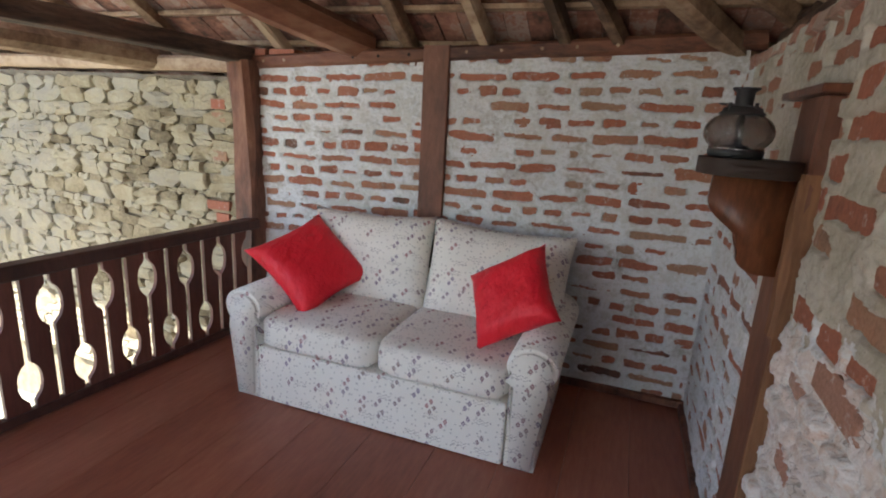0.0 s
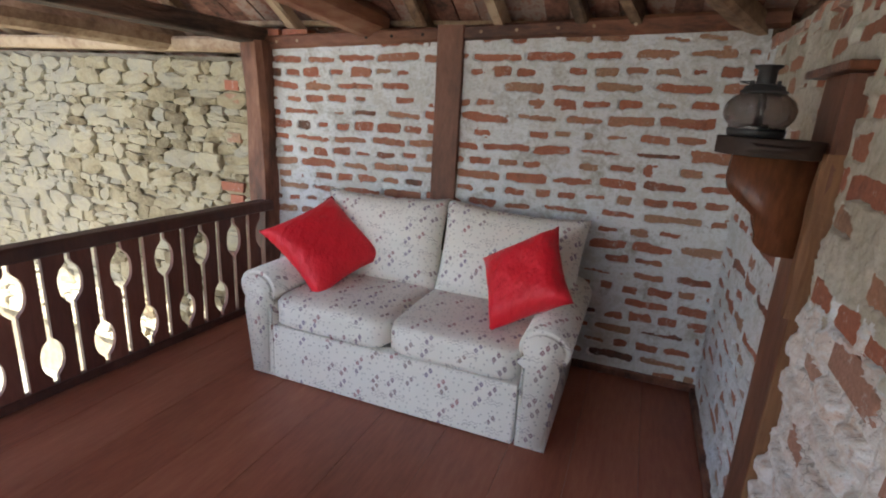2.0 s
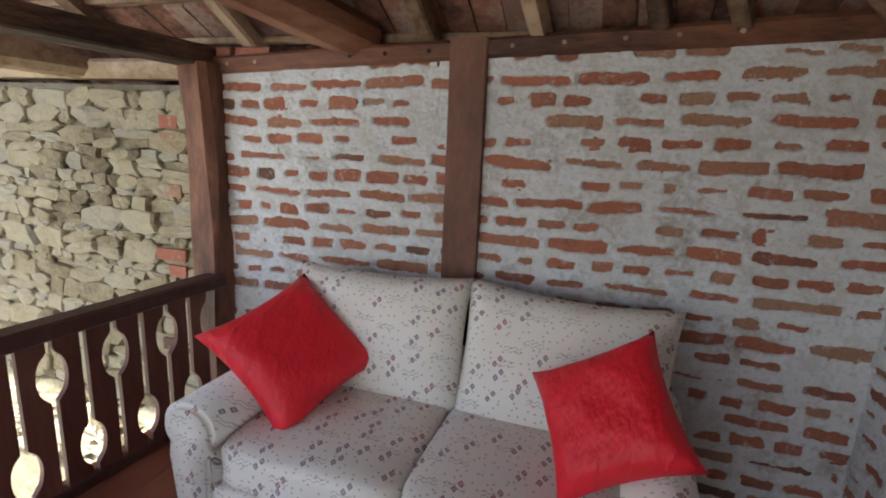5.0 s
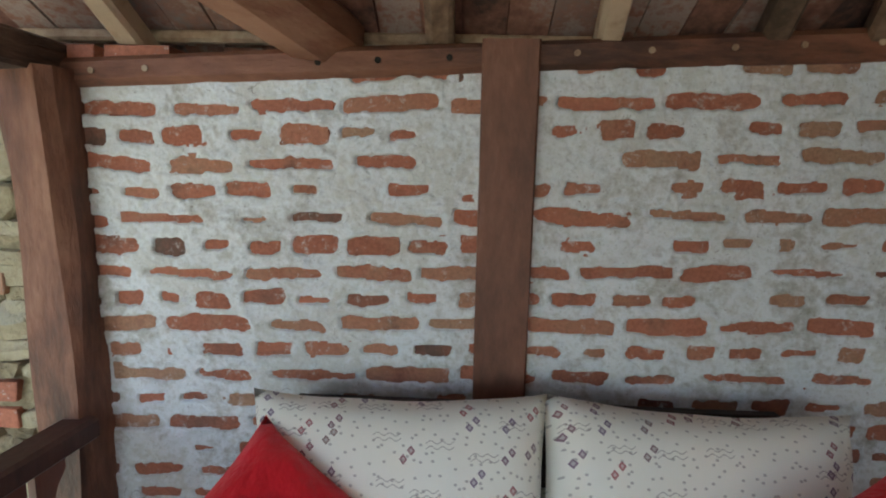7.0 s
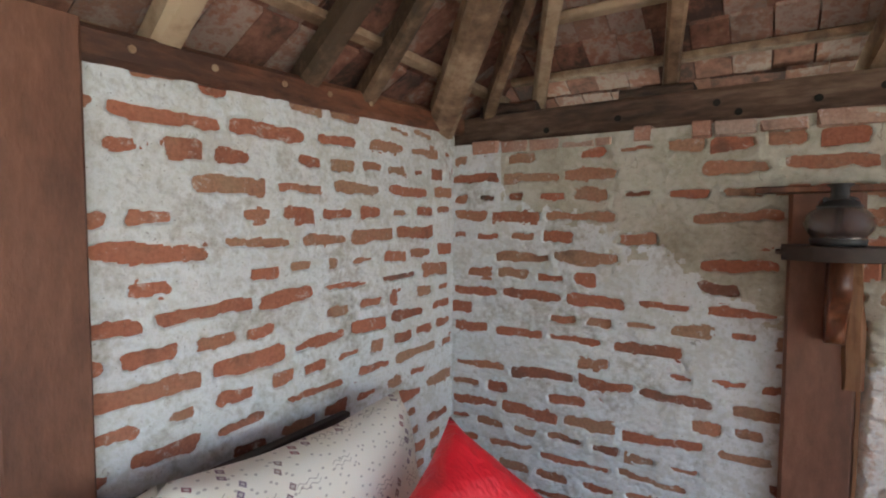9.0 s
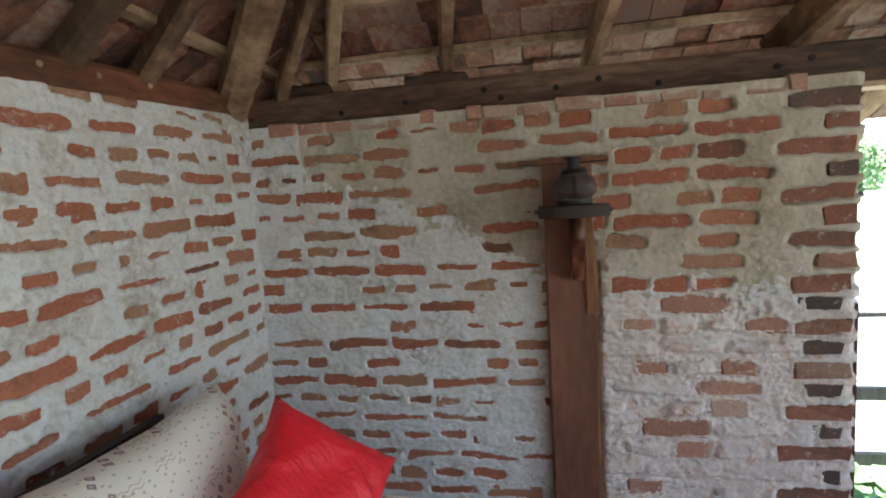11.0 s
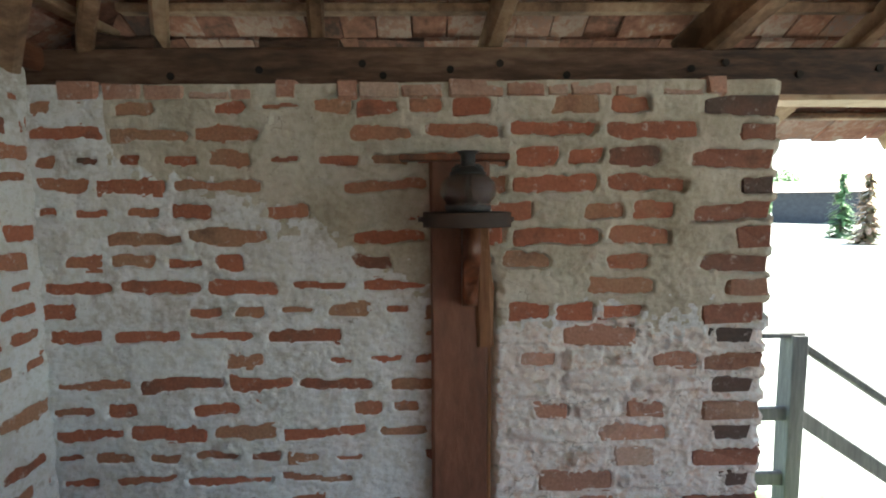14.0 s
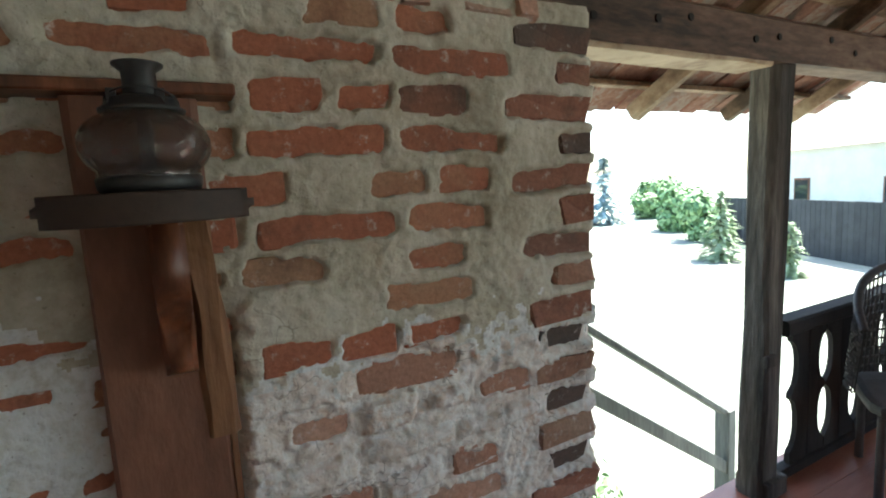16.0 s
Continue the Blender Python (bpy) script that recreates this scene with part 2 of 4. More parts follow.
def timber(p, q, w, h, steps=8, wob=0.008, bend=(0, 0, 0), seed=0, taper=0.0, rounded=0.2):
    """A hewn timber from p to q, w across and h deep, its edges knocked off and its line a little crooked."""
    p, q = Vector(p), Vector(q)
    d = (q - p).normalized()
    up = Vector((0, 0, 1)) if abs(d.z) < 0.9 else Vector((0, 1, 0))
    side = d.cross(up).normalized()
    up = side.cross(d).normalized()
    c = rounded * min(w, h)
    prof = [(-w / 2 + c, -h / 2), (w / 2 - c, -h / 2), (w / 2, -h / 2 + c), (w / 2, h / 2 - c), (w / 2 - c, h / 2), (-w / 2 + c, h / 2), (-w / 2, h / 2 - c), (-w / 2, -h / 2 + c)]
    bm = bmesh.new()
    rings = []
    for k in range(steps + 1):
        t = k / steps
        o = p.lerp(q, t) + Vector(bend) * math.sin(math.pi * t)
        ring = []
        for j, (a, b2) in enumerate(prof):
            n = noise.noise_vector(Vector((seed * 7.3 + t * 3.0, j * 0.9, seed)))
            s = 1 - taper * t
            ring.append(bm.verts.new(o + side * (a * s + n.x * wob) + up * (b2 * s + n.y * wob)))
        rings.append(ring)
    for a, b2 in zip(rings, rings[1:]):
        for j in range(8):
            bm.faces.new((a[j], a[(j + 1) % 8], b2[(j + 1) % 8], b2[j]))
    bm.faces.new(rings[0])
    bm.faces.new(rings[-1][::-1])
    return bm


def timber_path(pts, w, h, wob=0.008, seed=0, rounded=0.18):
    """A hewn timber along a row of points."""
    c = rounded * min(w, h)
    prof = [(-w / 2 + c, -h / 2), (w / 2 - c, -h / 2), (w / 2, -h / 2 + c), (w / 2, h / 2 - c), (w / 2 - c, h / 2), (-w / 2 + c, h / 2), (-w / 2, h / 2 - c), (-w / 2, -h / 2 + c)]
    bm = bmesh.new()
    rings = []
    pts = [Vector(p) for p in pts]
    for k, o in enumerate(pts):
        d = (pts[min(k + 1, len(pts) - 1)] - pts[max(k - 1, 0)]).normalized()
        side = d.cross(Vector((0, 0, 1))).normalized()
        up = side.cross(d).normalized()
        ring = []
        for j, (a, b2) in enumerate(prof):
            n = noise.noise_vector(Vector((seed * 7.3 + k * 0.5, j * 0.9, seed)))
            ring.append(bm.verts.new(o + side * (a + n.x * wob) + up * (b2 + n.y * wob)))
        rings.append(ring)
    for a, b2 in zip(rings, rings[1:]):
        for j in range(8):
            bm.faces.new((a[j], a[(j + 1) % 8], b2[(j + 1) % 8], b2[j]))
    bm.faces.new(rings[0])
    bm.faces.new(rings[-1][::-1])
    return bm


def lathe(profile, seg=24):
    bm = bmesh.new()
    rings = [[bm.verts.new((r * math.cos(2 * math.pi * k / seg), r * math.sin(2 * math.pi * k / seg), z)) for k in range(seg)] for r, z in profile]
    for a, b2 in zip(rings, rings[1:]):
        for k in range(seg):
            bm.faces.new((a[k], a[(k + 1) % seg], b2[(k + 1) % seg], b2[k]))
    return bm


def plate(outline, thick):
    """An outline in x and z, thick along y."""
    bm = bmesh.new()
    a = [bm.verts.new((x, -thick / 2, z)) for x, z in outline]
    b2 = [bm.verts.new((x, thick / 2, z)) for x, z in outline]
    n = len(a)
    bm.faces.new(a)
    bm.faces.new(b2[::-1])
    for k in range(n):
        bm.faces.new((a[k], b2[k], b2[(k + 1) % n], a[(k + 1) % n]))
    return bm


# ---- large structure ----
BACK, RIGHT, JAMB = 2.9, 0.5, 0.525   # faces of the back and side walls, end of the side wall
THICK = 0.045   # the side wall is thicker beyond the lamp post
RAIL_X, OUT_X, FRONT = -2.44, 0.70, -2.3
GROUND = -1.35


def back_top(x):
    return 1.755 + (x + 2.4) * 0.05


def courses(length, top, seed, first, longs=0.268, shorts=0.157, rise=0.083, tilt=0.0):
    """Brick courses, stretchers and headers turn about: rows of start, end, bottom, top, and how far mortar laps over."""
    rnd = random.Random(seed)
    out, k, z = [], 0, first
    while z < top:
        pitch = longs if k % 2 else shorts
        a = -rnd.uniform(0, pitch)
        while a < length:
            p = pitch * rnd.uniform(0.82, 1.18)
            lo, hi = max(a + rnd.uniform(0.006, 0.016), 0.004), min(a + p - rnd.uniform(0.006, 0.016), length - 0.004)
            zz = z + tilt * ((lo + hi) / 2 - length / 2)
            if hi - lo > 0.035 and zz > 0.0 and zz + 0.05 < top:
                out.append((lo, hi, zz + rnd.uniform(0.004, 0.009), min(zz + rise - rnd.uniform(0.006, 0.012), top), rnd.random() * (0.85 if k % 2 else 1.0)))
            a += p
        z += rise * rnd.uniform(0.985, 1.015)
        k += 1
    return out


def thick(u, z):
    """How far the side wall stands out: a step beside the lamp post that fades out above it."""
    h = min(1.0, max(0.0, (z - 1.20) / 0.25))
    t = min(1.0, max(0.0, (u - 1.462 + 0.45 * h) / (0.03 + 0.72 * h)))
    return THICK * t


def mortar_face(bm, length, top_at, bricks, to_world, step=0.0062, seed=0, region=None, proud=0.006):
    """The mortar skin of a brick wall: it laps over the bricks with a ragged edge and lies back where they show."""
    nu = int(length / step)
    rows = {}
    for b in bricks:
        for k in range(int(b[2] / 0.05) - 1, int(b[3] / 0.05) + 2):
            rows.setdefault(k, []).append(b)
    nz = int(1.9 / step)
    grid = {}
    for i in range(nu + 1):
        u = length * i / nu
        t = top_at(u)
        for j in range(nz + 1):
            z = t * j / nz
            n = noise.noise_vector(Vector((u * 16 + seed, z * 16, 0.3)))
            m = noise.noise_vector(Vector((u * 52 + seed, z * 75, 4.3)))
            uu, zz = u + n.x * 0.016 + m.x * 0.006, z + n.y * 0.008 + m.y * 0.005
            lump = noise.noise(Vector((u * 7 + seed, z * 7, 9.0)))
            d = proud + 0.008 * lump + 0.006 * n.z + 0.004 * m.z
            thin = region is not None and region(u, z) == 2
            over = thin
            for b in rows.get(int(z / 0.05), ()):
                jamb = b[4] < 0
                thin = region is not None and region((b[0] + b[1]) / 2, (b[2] + b[3]) / 2) == 2
                c = abs(b[4])
                cu, cz = 0.012 + 0.034 * c * c, (0.0150 if region else 0.0135) + 0.011 * c + 0.006 * lump
                if jamb:
                    cu, cz = 0.004, 0.008
                elif region is not None and u > 1.5:
                    cu, cz = 0.008 + 0.018 * c * c, 0.0085 + 0.008 * c + 0.006 * lump
                e = noise.noise_vector(Vector((b[0] * 37.1 + seed, b[2] * 41.7, 7.7)))
                f = noise.noise_vector(Vector((b[0] * 23.3, b[2] * 31.9 + seed, 1.7)))
                hu, hz = (b[1] - b[0]) / 2 - cu, (b[3] - b[2]) / 2 - cz * (1.0 + 0.55 * e.x)
                mu, mz = (b[0] + b[1]) / 2 + 0.012 * f.x, (b[2] + b[3]) / 2 + 0.010 * e.y + (0.10 * e.z + 0.3 * f.z * (uu - b[0])) * (uu - (b[0] + b[1]) / 2)
                if hu <= 0 or hz <= 0.003 or c > (0.76 if region else 0.84):
                    continue
                q = (abs(uu - mu) / hu) ** 7 + (abs(zz - mz) / hz) ** 6
                r = q ** 0.155
                if r < 1.16:
                    w = min(1.0, (1.16 - r) / 0.30)
                    if thin and not jamb and not 0.22 < c < 0.46:
                        d += (0.006 + 0.014 * abs(e.x)) * w + 0.004 * m.x
                    else:
                        d = d * (1 - w) - 0.024 * w
                    break
            else:
                if over:
                    d -= 0.010 + 0.006 * m.y
            if region is not None:
                d += thick(u, z)
                if 1.452 < u + 0.010 * n.x < 1.470 and z < 1.15 and n.y > -0.4:
                    d = -0.034
                edge = u + 0.012 * n.x + 0.006 * m.x
                if edge > 2.365:
                    d -= (edge - 2.365) * 0.8
            grid[i, j] = bm.verts.new(to_world(u, d, z))
    for i in range(nu):
        for j in range(nz):
            f = bm.faces.new((grid[i, j], grid[i + 1, j], grid[i + 1, j + 1], grid[i, j + 1]))
            f.smooth = True
            if region:
                f.material_index = region((i + 0.5) / nu * length, (j + 0.5) / nz * 1.8)


# floor: a dark base under the planks
bm = bmesh.new()
box(bm, -2.52, 0.80, FRONT, 3.25, -0.18, -0.035)
floor = tagged(part("floor", bm, M["floor_wood"]), "red-brown stained wooden plank floor of the veranda", "floor", kind="structure")

# ground
bm = bmesh.new()
bm.faces.new([bm.verts.new((x, y, GROUND)) for x, y in ((-400, -400), (400, -400), (400, 400), (-400, 400))])
tagged(part("ground", bm, M["grass"]), "sunlit lawn around the house, its glare put into a pale colour", "lawn", kind="structure")

# back wall
back_bricks = courses(2.9, 1.88, 11, -0.0325, tilt=0.034)
bm = bmesh.new()
box(bm, -2.5, 0.84, BACK + 0.035, 3.25, -0.2, 1.74)
mortar_face(bm, 2.9, lambda u: back_top(u - 2.4), back_bricks, lambda u, d, z: (u - 2.4, BACK - d, z), seed=3)
wall_back = tagged(part("wall_back", bm, M["whitewash"]), "old brick wall with whitewashed mortar smeared over the bricks", "wall", kind="structure")

# side wall with the lamp bracket, ending at the doorway
side_bricks = courses(2.4, 1.835, 23, 0.066)
JAMB_ROWS = []   # jamb courses: length, bottom, and whether the brick is a set-back slot coloured black for its shade
for k in range(22):
    z = 0.066 + 0.083 * k - 0.085
    if z < 1.77:
        JAMB_ROWS.append(((0.225 if k % 2 else 0.135) + 0.035 * math.sin(k * 2.7), z, z < 0.98 and k % 2 == 0))
side_bricks = [b for b in side_bricks if b[1] < 2.37 - [r for r in JAMB_ROWS if r[1] <= max(0.0, b[2])][-1][0]]
jamb_bricks = [(2.375 - run, 2.42, z + 0.002, z + 0.072, -0.3) for run, z, burnt_or_shaded in JAMB_ROWS]


def side_region(u, z):
    n1, n2 = noise.noise(Vector((u * 6, z * 6, 2))), noise.noise(Vector((u * 34, z * 34, 2)))
    low = 1.02 + 0.10 * n1 + 0.05 * n2
    if z > low + max(0.0, 1.5 - u) * 0.42 + 0.05 + 0.06 * n2 and u > 0.25:
        return 1
    return 2 if u > 1.43 and z < low else 0


bm = bmesh.new()
box(bm, RIGHT + 0.035, 0.84, JAMB + 0.03, 2.93, -0.2, 1.80)
mortar_face(bm, 2.4, lambda u: 1.84, side_bricks + jamb_bricks, lambda u, d, z: (RIGHT - d, BACK - u, z), seed=40, region=side_region)
mortar_face(bm, 0.40, lambda u: 1.84, [], lambda u, d, z: (RIGHT - THICK + 0.03 + u, JAMB - d, z), seed=60, proud=-0.003)
wall_side = tagged(part("wall_side", bm, [M["whitewash"], M["earth_mortar"], M["thin_wash"]]), "old whitewashed brick wall ending in a ragged brick jamb", "wall", kind="structure")

# stone wall beyond the railing
bm = bmesh.new()
box(bm, -9.0, -2.5, BACK + 0.0, 3.35, GROUND - 0.3, 1.70)
wall_stone = tagged(part("wall_stone", bm, M["stone_joint"]), "rubble wall of pale yellow stones with a timber wall plate", "stone wall", kind="structure")

# a low unseen wall, added far off and white to keep the yard's light
bm = bmesh.new()
box(bm, -9.6, -9.3, -9.0, 2.9, GROUND - 0.2, 1.2)
tagged(part("wall_yard_unseen", bm, M["whitewash"]), "unseen low white wall added across the sunlit yard", "wall", kind="structure")

# unseen wall added across the yard to cut low light from the left
bm = bmesh.new()
box(bm, -6.6, -6.3, -0.8, 2.9, GROUND - 0.2, 3.0)
tagged(part("wall_left_blocker", bm, M["earth_mortar"]), "unseen plain earth-rendered wall added to block light from the left", "wall", kind="structure")

# unseen wall added behind the start, blocks front light from the right side
bm = bmesh.new()
box(bm, -0.75, 0.84, FRONT - 0.25, FRONT - 0.004, GROUND, 1.95)
tagged(part("wall_front_blocker", bm, M["whitewash"]), "unseen plain whitewashed wall added to block light from the front", "wall", kind="structure")

# roof: back slope and side slope meet in a hip
SLOPE = 0.58


def roof_back(y):
    return 2.02 + (2.9 - y) * SLOPE


def roof_side(x):
    return 2.125 + (0.71 - x) * SLOPE


def tile_row_mesh(bm, along0, along1, rows, width, point, own):
    rnd = random.Random(5)
    for k in range(rows):
        a = along0 + rnd.uniform(-width, 0)
        while a < along1:
            w = width * rnd.uniform(0.94, 1.0)
            v0, v1 = k * 0.29 - 0.06 + rnd.uniform(-0.012, 0.012), k * 0.29 + 0.30
            if own(a + w / 2, (v0 + v1) / 2):
                j = rnd.uniform(-0.006, 0.006)
                sk = rnd.uniform(-0.004, 0.004)
                vs = [bm.verts.new(point(aa, v, h)) for aa, v, h in (
                    (a, v0, 0.018 + j), (a + w, v0, 0.018 + j), (a + w, v1, j + sk), (a, v1, j - sk), (a, v0, 0.032 + j), (a + w, v0, 0.032 + j), (a + w, v1, 0.014 + j), (a, v1, 0.014 + j))]
                for f in ((3, 2, 1, 0), (4, 5, 6, 7), (0, 1, 5, 4), (1, 2, 6, 5), (2, 3, 7, 6), (3, 0, 4, 7)):
                    bm.faces.new([vs[q] for q in f])
            a += width


CS = 1 / math.sqrt(1 + SLOPE * SLOPE)
bm = bmesh.new()
EAVE_B, EAVE_S = 3.6, 1.32   # eave lines
tile_row_mesh(bm, -6.4, 1.5, 15, 0.128, lambda a, v, h: (a, EAVE_B - v * CS, roof_back(EAVE_B - v * CS) + h), lambda a, v: roof_back(EAVE_B - v * CS) < roof_side(a) + 0.05 and (a > -2.75 or EAVE_B - v * CS > 1.25))
tile_row_mesh(bm, FRONT - 0.1, 3.7, 15, 0.128, lambda a, v, h: (EAVE_S - v * CS, a, roof_side(EAVE_S - v * CS) + h), lambda a, v: roof_side(EAVE_S - v * CS) < roof_back(a) + 0.05 and (a > -0.5 or v < 1.0))
# outer cover so that no sky shows between the tiles; its last three panels block light
LEFT_EAVE, RIDGE, WING = -2.75, -0.35, 1.10
for tri in (((LEFT_EAVE, EAVE_B, roof_back(EAVE_B) + 0.05), (1.4, EAVE_B, roof_back(EAVE_B) + 0.05), (-2.36, RIDGE, roof_back(RIDGE) + 0.05), (LEFT_EAVE, RIDGE, roof_back(RIDGE) + 0.05)),
            ((-6.5, EAVE_B, roof_back(EAVE_B) + 0.05), (LEFT_EAVE, EAVE_B, roof_back(EAVE_B) + 0.05), (LEFT_EAVE, WING, roof_back(WING) + 0.05), (-6.5, WING, roof_back(WING) + 0.05)),
            ((EAVE_S, 3.4, roof_side(EAVE_S) + 0.05), (EAVE_S, FRONT - 0.1, roof_side(EAVE_S) + 0.05), (0.5, FRONT - 0.1, roof_side(0.5) + 0.05), (-2.36, RIDGE, roof_back(RIDGE) + 0.05)),
            ((LEFT_EAVE, -1.3, 3.05), (0.5, FRONT - 0.1, roof_side(0.5) + 0.05), (-2.36, RIDGE, roof_back(RIDGE) + 0.05), (LEFT_EAVE, RIDGE, roof_back(RIDGE) + 0.05)),
            # unseen low front eave and left closure, added to limit incoming sky and sun
            ((LEFT_EAVE, -1.3, 3.05), (0.5, FRONT - 0.1, roof_side(0.5) + 0.05), (1.0, -2.9, 1.80), (LEFT_EAVE, -2.9, 2.75)),
            ((-3.6, WING, 1.95), (LEFT_EAVE - 0.01, WING, 2.42), (LEFT_EAVE - 0.01, FRONT - 0.1, 2.42), (-3.6, FRONT - 0.1, 1.95)),
            ((LEFT_EAVE - 0.01, WING, 2.42), (LEFT_EAVE - 0.01, FRONT - 0.1, 2.42), (LEFT_EAVE - 0.01, -1.3, 3.05), (LEFT_EAVE - 0.01, RIDGE, 3.95), (LEFT_EAVE - 0.01, WING, roof_back(WING) + 0.05))):
    bm.faces.new([bm.verts.new(p) for p in tri])
tagged(part("ceiling", bm, M["tile"]), "underside of an old clay tile roof with lime stains", "roof tiles", kind="structure")

roof_frame = thing("roof_frame", Matrix(), "rough-hewn rafters, battens and wall plates under the tiles", "roof frame", kind="structure")


def hip_y(x):
    return 2.01 + x


def slope_batten(k, name="batten"):
    v = k * 0.29 + 0.085
    y, x = EAVE_B - v * CS, 1.175 - 0.2515 * k
    part(name, timber((-6.4 if y > WING else LEFT_EAVE, y, roof_back(y) - 0.016), (y - 2.01, y, roof_back(y) - 0.016), 0.06, 0.03, 14, 0.006, seed=k), M["rafter_wood"], roof_frame)
    part(name, timber((x, FRONT - 0.1, roof_side(x) - 0.016), (x, hip_y(x), roof_side(x) - 0.016), 0.06, 0.03, 14, 0.006, seed=k + 20), M["rafter_wood"], roof_frame)


for k in range(0, 13):
    slope_batten(k)


def rafter(x, y, dx, dy, out, run, w, d, seed, material="rafter_wood", name="rafter", sag=0.0, label=""):
    """A rafter over the point x, y that climbs along dx, dy under the tiles and reaches out past the wall."""
    pts = []
    for k in range(13):
        r = -out + (out + run) * k / 12
        px, py = x + dx * r, y + dy * r
        z = min(roof_back(py), roof_side(px)) - 0.03 - d / 2 - sag * math.sin(math.pi * k / 12)
        pts.append((px, py, z))
    part(name, timber_path(pts, w, d, 0.010, seed), M[material], roof_frame, label)


for n, (x, skew) in enumerate(((-6.0, 0), (-5.2, 0), (-4.5, 0), (-3.8, 0), (-3.05, 0), (-2.2, 0), (-1.28, 0.02), (-0.81, -0.10), (-0.37, -0.22), (-0.10, -0.45))):
    rafter(x, 2.88, skew, -1, 0.55, 1.25 if x < -2.7 else 1.6, 0.075 if x < -0.2 else 0.055, 0.085, n)
for n, (y, skew, w) in enumerate(((2.80, 0.80, 0.055), (2.54, 0.50, 0.06), (2.01, 0.2, 0.06), (1.38, 0.2, 0.065), (0.05, 0.15, 0.06), (-0.62, 0.1, 0.07), (-1.3, 0, 0.065), (-1.95, 0, 0.065))):
    rafter(0.65, y, -1, -skew, 0.62, 1.6, w, 0.085, n + 40)
rafter(0.36, 2.86, -0.75, -0.75, 0.5, 3.0, 0.12, 0.11, 71, name="hip_rafter")
# heavy bent logs that carry the slopes
part("log_rafter", timber((-1.61, 2.98, 1.915), (-2.53, 0.5, 2.66), 0.22, 0.19, 14, 0.012, bend=(0.02, 0.0, -0.10), seed=80, rounded=0.32), M["beam_wood"], roof_frame, "thick bent red-brown log")
rafter(0.66, 0.62, -1, -0.5, 0.10, 2.2, 0.12, 0.15, 82, "rafter_wood", "log_rafter", 0.0, "thick split log with a pale torn edge")
# wall plates and beams
part("wall_plate", timber((-2.5, 2.934, 1.790), (0.56, 2.934, 1.943), 0.12, 0.085, 20, 0.006, seed=90), M["beam_wood"], roof_frame)
part("wall_plate", timber((-8.5, 2.93, 1.755), (-2.52, 2.93, 1.78), 0.16, 0.10, 24, 0.008, seed=91), M["rafter_wood"], roof_frame)
part("side_beam", timber((0.71, 3.2, 1.915), (0.71, FRONT, 1.909), 0.17, 0.155, 60, 0.014, seed=92, rounded=0.08), M["dark_beam"], roof_frame, "dark squared beam with peg holes")
part("split_edge", timber((0.715, 0.50, 1.826), (0.715, -0.62, 1.824), 0.15, 0.022, 30, 0.010, seed=97, rounded=0.2), M["rafter_wood"], roof_frame, "pale splintered underside of the beam")
part("chock", timber((0.70, 2.20, 2.006), (0.70, 1.93, 2.004), 0.14, 0.045, 6, 0.008, seed=98, rounded=0.3), M["dark_beam"], roof_frame, "dark wedge on the beam")
part("chock", timber((0.69, 2.83, 2.015), (0.70, 2.56, 2.005), 0.13, 0.060, 6, 0.014, seed=99, rounded=0.3), M["dark_beam"], roof_frame, "dark wedge on the beam")
part("rail_beam", timber((-2.45, 2.98, 1.835), (-2.47, FRONT, 1.84), 0.15, 0.10, 24, 0.008, seed=93, rounded=0.1), M["dark_beam"], roof_frame, "dark squared beam over the railing")
part("outer_log", timber((-3.25, 3.0, 1.80), (-3.35, FRONT, 1.84), 0.16, 0.14, 20, 0.012, seed=94, rounded=0.3), M["rafter_wood"], roof_frame)

# posts
corner_post = thing("corner_post", pose(-2.42, 2.86, -0.02), "crooked red-brown hewn corner post beside the railing", "post")
part("post_shaft", timber((0, 0, 0), (-0.01, 0, 1.82), 0.18, 0.16, 26, 0.026, bend=(0.02, 0, 0), seed=101, rounded=0.2), M["post_wood"], corner_post)
mid_post = thing("wall_post", pose(-1.065, 2.90, -0.02), "flat red-brown timber post set in the brick wall", "post")
part("post_shaft", timber((0, 0, 0), (-0.015, 0, 1.925), 0.16, 0.065, 14, 0.003, seed=102, rounded=0.08), M["plain_post_wood"], mid_post)
outer_post = thing("doorway_post", pose(0.70, -0.70, -0.02), "weathered grey squared post at the top of the steps", "post")
part("post_shaft", timber((0, 0.035, 0), (0.02, -0.045, 1.87), 0.120, 0.135, 26, 0.020, seed=103, rounded=0.14), M["old_post_wood"], outer_post)

